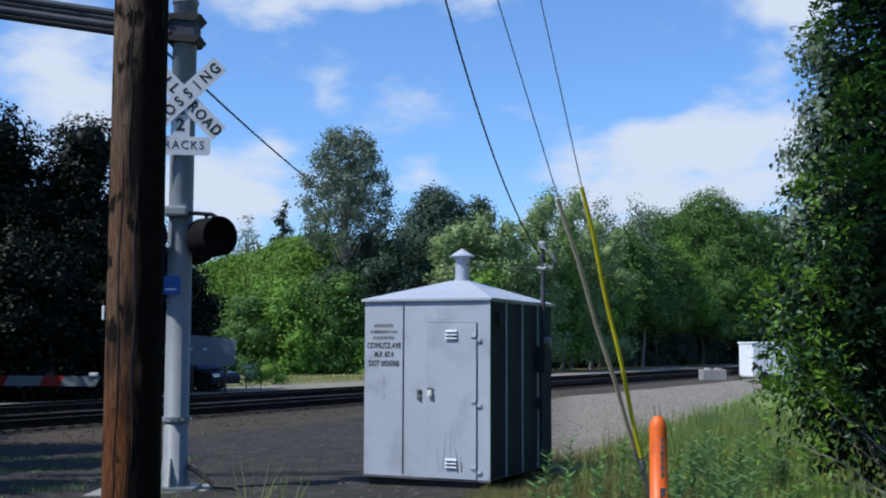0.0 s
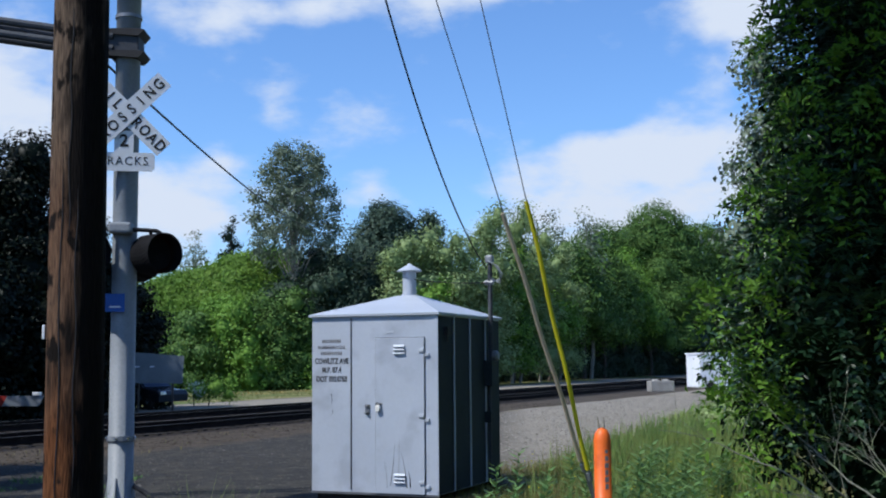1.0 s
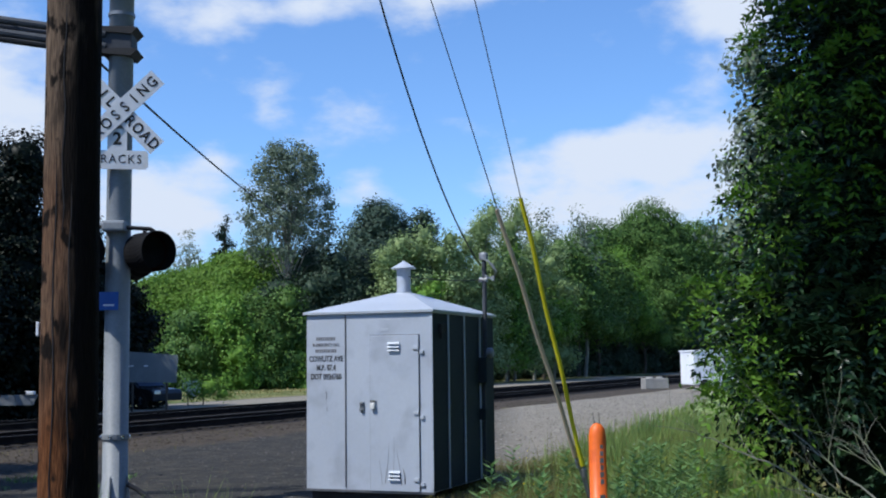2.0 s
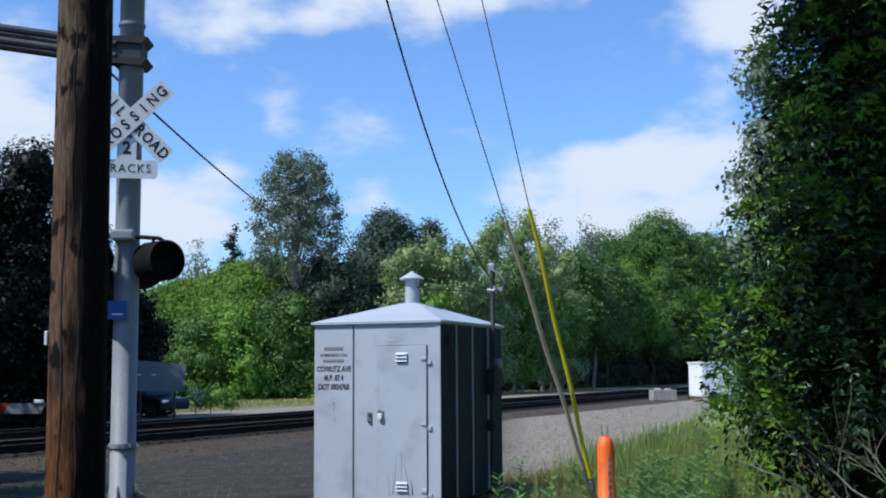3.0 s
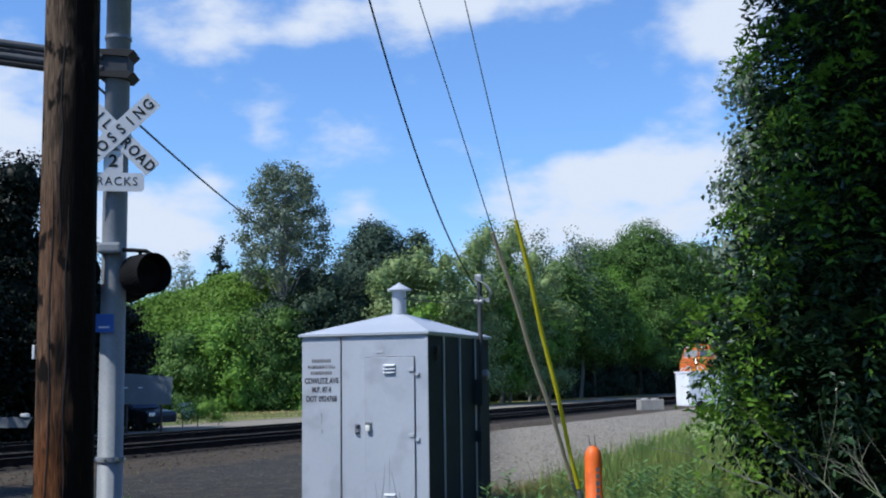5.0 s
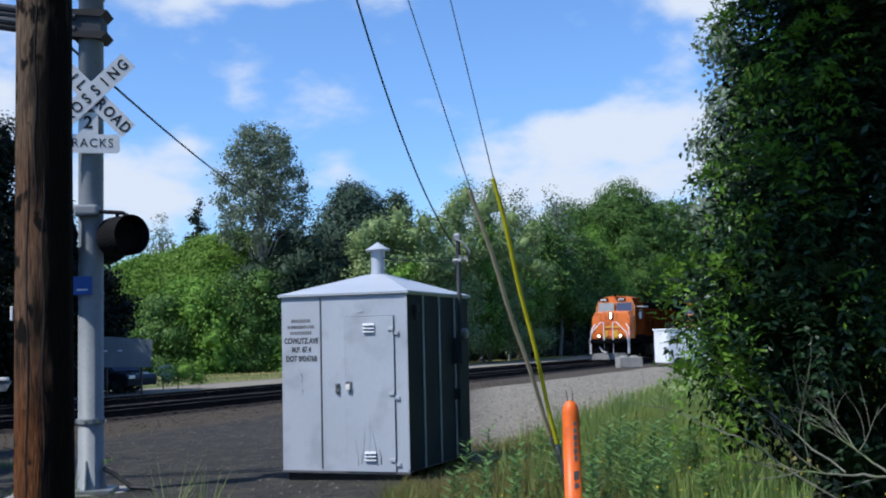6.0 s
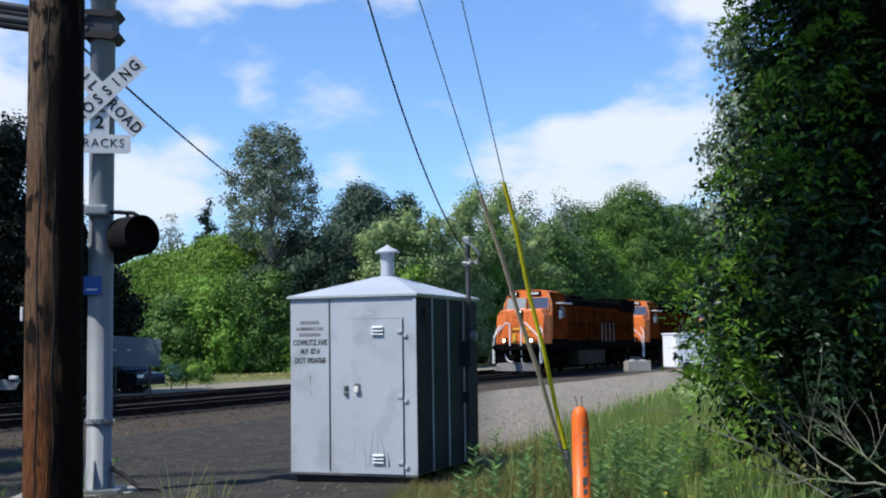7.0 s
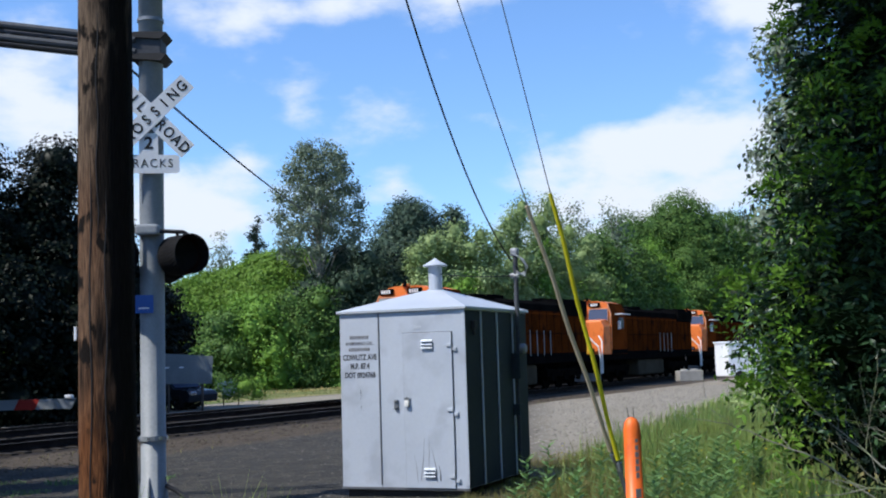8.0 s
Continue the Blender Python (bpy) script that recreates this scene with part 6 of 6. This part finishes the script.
tree("hazel_shrub", 6.0, 16.5, 0.0, [(-0.2, 0, 1.6, 1.2, 1.2, 1.5), (0.2, 0, 3.4, 1.2, 1.2, 1.4), (1.2, 0.2, 2.2, 1.6, 1.4, 2.0), (0.9, 0, 4.9, 1.3, 1.2, 1.2)], 4.2, 0.08, "l_green", "lighter green shrub growing behind the ash", 312, leaf=0.10, clump=0.16, per=12, density=9.0, category="shrub", rag=0.4, core=0.55, slim=0.5)


for k, (x, y, h, w) in enumerate([(8.9, 30.0, 0.32, 1.8), (9.9, 32.5, 0.42, 2.0), (11.4, 36.5, 0.45, 2.2), (10.8, 33.5, 0.5, 2.2), (8.6, 26.5, 0.4, 1.8), (12.8, 39.5, 0.5, 2.4)]):
    dome("low_bramble", x, y, h, w, 0.0, "l_poplar", "low sunlit bramble at the edge of the gravel", 320 + k, n=9, leaf=0.09, clump=0.12, per=10, density=9.0, group="low brambles", category="shrub", z=-0.02)


def dead_branches():
    rng = random.Random(5)
    t = empty("fallen_branch", pose(3.45, 8.4, -0.22), "bare grey mossy dead branches lying out of the undergrowth", "branch")

    def grow(p, d, r, n, depth):
        pts, radii = [p.copy()], [r]
        for k in range(n):
            d = (d + Vector((rng.uniform(-0.22, 0.22), rng.uniform(-0.2, 0.2), rng.uniform(-0.16, 0.16)))).normalized()
            p = p + d * rng.uniform(0.07, 0.13)
            p.z = max(p.z, 0.08)
            pts.append(p.copy())
            radii.append(r * (1 - 0.8 * (k + 1) / n) + 0.001)
            if depth and rng.random() < 0.36:
                grow(p.copy(), (d + Vector((rng.uniform(-0.9, 0.9), rng.uniform(-0.5, 0.5), rng.uniform(-0.2, 0.8)))).normalized(), r * 0.45, max(3, n - 2), depth - 1)
        part("twig" if depth < 2 else "bough", tube(pts, radii, 6), M["twig"], t)

    def bent(points, r0, r1, shoots=0):
        """A rough twig through a few points, with short side shoots."""
        pts, radii = [], []
        for a, b in zip(points, points[1:]):
            for k in range(4):
                pts.append(Vector(a).lerp(Vector(b), k / 4) + Vector([rng.uniform(-0.012, 0.012) for _ in range(3)]))
        pts.append(Vector(points[-1]))
        n = len(pts)
        radii = [r0 + (r1 - r0) * k / (n - 1) for k in range(n)]
        part("bough" if r0 > 0.01 else "twig", tube(pts, radii, 6), M["twig"], t)
        for k in range(shoots):
            i = rng.randrange(n // 4, n - 1)
            d = (pts[i + 1] - pts[i]).normalized() + Vector((rng.uniform(-0.6, 0.6), rng.uniform(-0.4, 0.4), rng.uniform(-0.2, 0.9)))
            grow(pts[i].copy(), d.normalized(), radii[i] * 0.6, rng.randint(3, 6), 1)

    bent([(1.1, 0.0, 0.72), (0.45, 0.1, 0.83), (0.2, 0.2, 0.85), (-0.11, 0.3, 0.86), (-0.5, 0.5, 0.78)], 0.015, 0.004, 4)
    bent([(0.5, 0.1, 0.84), (0.34, 0.3, 0.99), (0.30, 0.6, 1.23)], 0.010, 0.003, 5)
    bent([(0.36, 0.3, 1.0), (0.62, 0.5, 1.32)], 0.0045, 0.0015, 3)
    bent([(0.2, 0.2, 0.85), (-0.08, 0.7, 1.19), (-0.31, 0.8, 1.40)], 0.008, 0.0025, 4)
    bent([(0.25, 0.3, 0.60), (-0.12, 0.5, 0.85), (-0.36, 0.7, 1.06), (-0.66, 0.9, 1.20), (-0.93, 1.1, 1.32), (-1.24, 1.2, 1.37)], 0.009, 0.003, 2)


dead_branches()


# ================= grasses and weeds =================
def blades(rng, x, y, z, h, wid, lean=0.35):
    n = len(x)
    a = rng.uniform(0, 2 * np.pi, n)
    w = np.stack([np.cos(a), np.sin(a), np.zeros(n)], 1) * (wid * rng.uniform(0.6, 1.3, n))[:, None]
    b = rng.uniform(0, 2 * np.pi, n)
    tip = np.stack([np.cos(b), np.sin(b), np.zeros(n)], 1) * (h * lean * rng.uniform(0.2, 1.2, n))[:, None]
    p = np.stack([x, y, z], 1)
    up = np.array([0, 0, 1.0])
    v = np.stack([p - w, p + w, p + tip * 0.35 + up * h[:, None] * 0.6 + w * 0.7, p + tip * 0.35 + up * h[:, None] * 0.6 - w * 0.7, p + tip + up * h[:, None]], 1).reshape(-1, 3)
    i = np.arange(n)[:, None] * 5
    f = np.concatenate([i + [0, 1, 2], i + [0, 2, 3], i + [3, 2, 4]], 1).reshape(-1, 3)
    return v, f


def scatter(name, label, rng, n, area, keep, h, wid, mat, lean=0.35):
    x, y = rng.uniform(area[0], area[1], n), rng.uniform(area[2], area[3], n)
    k = keep(x, y, rng)
    x, y = x[k], y[k]
    hh = h * rng.uniform(0.45, 1.25, len(x)) * (0.7 + 0.5 * np.sin(x * 1.9 + 1) * np.sin(y * 1.3))
    v, f = blades(rng, x, y, ground_height(x, y) - 0.02, np.maximum(hh, 0.05), wid, lean)
    ob = soup(name, v, f, M[mat])
    return tagged(ob, label, "grass", kind="stuff")


rg = np.random.default_rng(400)
scatter("verge_grass", "long green grass on the verge", rg, 60000, (0.6, 9.0, 7.5, 26), lambda x, y, r: (verge(x, y) > r.uniform(0.35, 1.7, len(x))) & (x < 3.4 + 0.30 * (y - 8)), 0.42, 0.006, "grass")
scatter("meadow_grass", "green grass further along the verge", rg, 45000, (3.0, 20.0, 22, 55), lambda x, y, r: verge(x, y) > r.uniform(-0.3, 0.8, len(x)), 0.38, 0.012, "grass")
scatter("dry_grass", "short dry grass beside the shed", rg, 26000, (0.2, 4.5, 7.5, 18), lambda x, y, r: (verge(x, y) > r.uniform(-0.8, 0.1, len(x))) & (verge(x, y) < 1.8), 0.20, 0.004, "drygrass", 0.7)
scatter("brown_grass", "brown seeding grass in front of the verge", rg, 24000, (0.2, 2.8, 8.2, 14.5), lambda x, y, r: (np.sin(x * 2.7 + 1) + np.sin(y * 2.1) > -0.3) & (verge(x, y) > -0.6), 0.30, 0.003, "drygrass", 0.6)
scatter("seed_grass", "tall pale seeding grass stems on the verge", rg, 5000, (1.2, 8.0, 9.0, 26), lambda x, y, r: (verge(x, y) > 0.5) & (x < 3.2 + 0.30 * (y - 8)), 0.68, 0.0035, "drygrass", 0.3)
scatter("foreground_grass", "thin green grass tufts at the yard edge", rg, 5000, (-3.0, 0.4, 8.2, 10.2), lambda x, y, r: np.sin(x * 4.1) * np.sin(y * 3.3 + x) > 0.45, 0.40, 0.006, "grass")
scatter("track_weeds", "sparse weeds along the ballast", rg, 5000, (-14, 12, 18, 50), lambda x, y, r: (np.abs(x * TN.x + y * TN.y + 18.7) < 1.7) & (np.sin(x * 2.1) * np.sin(y * 1.7) > 0.1), 0.12, 0.010, "drygrass", 0.8)
scatter("far_strip_grass", "dry grass strip before the far shrubs", rg, 34000, (-16, 30, 36, 125), lambda x, y, r: (x * TN.x + y * TN.y < -36.5 - r.uniform(0, 1.8, len(x))) & (x * TN.x + y * TN.y > -48), 0.16, 0.02, "drygrass", 0.8)


M["straw"] = leaf_mat("cut_straw", (0.30, 0.23, 0.09), (0.52, 0.41, 0.17), (0.38, 0.30, 0.12), 0.15, 0.4)
scatter("cut_straw", "dry cut straw lying before the woods", rg, 26000, (-16, 34, 60, 140), lambda x, y, r: (np.abs(x * TN.x + y * TN.y + 45.5 + 1.2 * np.sin(y * 0.13)) < r.uniform(0.6, 2.6, len(x))) & (np.sin(x * 0.5) + np.sin(y * 0.31) > -0.9), 0.20, 0.05, "straw", 0.9)
scatter("yard_tufts", "low dark weeds in the shaded yard", rg, 9000, (-9.5, -4.0, 12.0, 21.0), lambda x, y, r: np.sin(x * 2.1 + y) * np.sin(y * 1.7 - x) > 0.15, 0.10, 0.008, "weed", 0.8)
for k, (x, y, h) in enumerate([(-2.05, 9.0, 0.62), (-1.48, 9.1, 0.55), (-1.22, 8.9, 0.48), (-2.6, 10.5, 0.4)]):
    scatter("grass_tuft", "thin tuft of tall green grass in the gravel", rg, 46, (x - 0.07, x + 0.07, y - 0.07, y + 0.07), lambda a, b, r: np.isfinite(a), h * 1.3, 0.005, "grass", 0.45)


def scatter_stones(name, label, rng, n, area, keep, size, mat):
    x, y = rng.uniform(area[0], area[1], n), rng.uniform(area[2], area[3], n)
    k = keep(x, y)
    x, y = x[k], y[k]
    n = len(x)
    r = size * rng.uniform(0.4, 1.3, n) ** 1.5
    o = np.array([[1, 0, 0], [-1, 0, 0], [0, 1, 0], [0, -1, 0], [0, 0, 0.6], [0, 0, -0.6]])
    v = (o[None] * rng.uniform(0.6, 1.3, (n, 6, 1)) * r[:, None, None] + np.stack([x, y, ground_height(x, y)], 1)[:, None]).reshape(-1, 3)
    f0 = np.array([[0, 2, 4], [2, 1, 4], [1, 3, 4], [3, 0, 4], [2, 0, 5], [1, 2, 5], [3, 1, 5], [0, 3, 5]])
    ob = soup(name, v, (np.arange(n)[:, None, None] * 6 + f0[None]).reshape(-1, 3), M[mat])
    return tagged(ob, label, "gravel", kind="stuff")


M["stone"] = leaf_mat("gravel_stone", (0.03, 0.028, 0.026), (0.17, 0.16, 0.145), (0.08, 0.072, 0.06), 0.0, 0.6, 0.9)
M["litter"] = leaf_mat("leaf_litter", (0.020, 0.016, 0.012), (0.105, 0.085, 0.06), (0.04, 0.03, 0.02), 0.0, 0.8, 0.9)
scatter_stones("yard_gravel", "loose grey gravel over the yard", rg, 16000, (-9, 12, 9, 34), lambda x, y: (x * TN.x + y * TN.y > -18.0) & (verge(x, y) < 0.4) & (x - 0.10 * (y - 16) < 0.2), 0.022, "stone")
scatter_stones("track_ballast", "brown and grey ballast stones beside the rails", rg, 26000, (-14, 14, 17, 56), lambda x, y: np.abs(x * TN.x + y * TN.y + 19.9) < 1.9, 0.032, "litter")


M["palestone"] = leaf_mat("pale_gravel_stone", (0.10, 0.092, 0.078), (0.36, 0.33, 0.28), (0.20, 0.18, 0.145), 0.0, 0.6, 0.9)
scatter_stones("pale_gravel", "loose pale gravel over the open yard", rg, 30000, (-1, 17, 15, 62), lambda x, y: (x * TN.x + y * TN.y > -17.5) & (verge(x, y) < 0.5) & (x - 0.10 * (y - 16) > 0.6), 0.030, "palestone")


def scatter_flowers(name, label, rng, n, area, size, mat):
    x, y = rng.uniform(area[0], area[1], n), rng.uniform(area[2], area[3], n)
    k = (verge(x, y) > 0.4) & (np.sin(x * 2.3) * np.sin(y * 1.9 + 0.7) > -0.1)
    x, y = x[k], y[k]
    pos = np.stack([x, y, ground_height(x, y) + rng.uniform(0.22, 0.48, len(x))], 1)
    v, f = leaves(rng, pos, unit(rng.normal(size=pos.shape) * 0.5 + np.array([-0.3, -0.6, 0.8])), np.full(len(x), size), 0.9, 0.1)
    return tagged(soup(name, v, f, M[mat]), label, "flowers", kind="stuff")


M["buttercup"] = leaf_mat("yellow_petals", (0.45, 0.36, 0.02), (0.65, 0.55, 0.05), (0.55, 0.46, 0.03), 0.3, 1.0)
scatter_flowers("yellow_wildflowers", "small yellow wildflowers scattered in the verge grass", rg, 380, (1.2, 5.5, 8.5, 16), 0.022, "buttercup")
scatter_flowers("white_wildflowers", "small white wildflower heads in the verge grass", rg, 260, (1.6, 9.0, 10, 26), 0.022, "flower")


def weed_plant(x, y, h, seed):
    rng = np.random.default_rng(seed)
    t = empty("tall_weed", pose(x, y, 0.0), "leafy green weed standing in the grass", "weed", "tall weeds")
    part("stem", tube([(0, 0, -0.02), (0.02, 0, h * 0.5), (0.05, 0.01, h)], [0.006, 0.005, 0.002], 6), M["weed"], t)
    n = 40
    z = np.linspace(0.12, 1, n) * h
    a = np.arange(n) * 2.4
    ax = unit(np.stack([np.cos(a), np.sin(a), 0.5 + 0 * a], 1))
    pos = np.stack([0.05 * z / h, 0 * z, z], 1) + ax * 0.07
    v, f = leaves(rng, pos, unit(np.stack([-0.4 * np.cos(a), -0.4 * np.sin(a), 1 + 0 * a], 1)), np.full(n, 0.15), 0.3, 0.03, ax)
    soup("foliage", v, f, M["weed"], t)


for k, (x, y, h) in enumerate([(2.6, 12.4, 0.75), (2.9, 13.1, 0.8), (3.3, 12.7, 0.7), (2.3, 12.9, 0.7), (3.1, 11.8, 0.65), (3.6, 13.6, 0.75), (2.0, 12.2, 0.6), (0.95, 11.0, 0.75), (1.2, 11.4, 0.85), (1.45, 11.1, 0.7), (1.75, 11.6, 0.8), (1.05, 10.4, 0.6), (1.35, 10.6, 0.65), (0.8, 10.7, 0.5), (2.2, 11.2, 0.7)] ):
    weed_plant(x, y, h, 500 + k)


rw = np.random.default_rng(77)
for k in range(34):
    y = rw.uniform(9.6, 15.0)
    weed_plant(np.interp(y, [9.6, 15], [1.9, 3.2]) + rw.uniform(-0.1, 1.3), y, rw.uniform(0.4, 0.7), 600 + k)


# ================= what moves =================
def motions():
    for k, lamp in enumerate(FLASHERS):      # the two lamps flash by turns, once a second
        rows = [] if k == 0 else [(0.0, flasher_pose(180))]
        for n in range(8):
            a = n + 0.5 * k
            for dt, turn in ((0.0, 180), (0.034, 240), (0.067, 300), (0.1, 360), (0.334, 360), (0.367, 420), (0.4, 480), (0.434, 540)):
                rows.append((round(a + dt, 3), flasher_pose(turn % 360)))
        walk(lamp, [r for r in rows if r[0] < 8.0] + [(8.0, flasher_pose(180))])
    for k, e in enumerate(ENGINES):
        walk(e, [(t, train_pose(k, t)) for t in (0.0, 2.0, 4.0, 6.0, 8.0)])


motions()
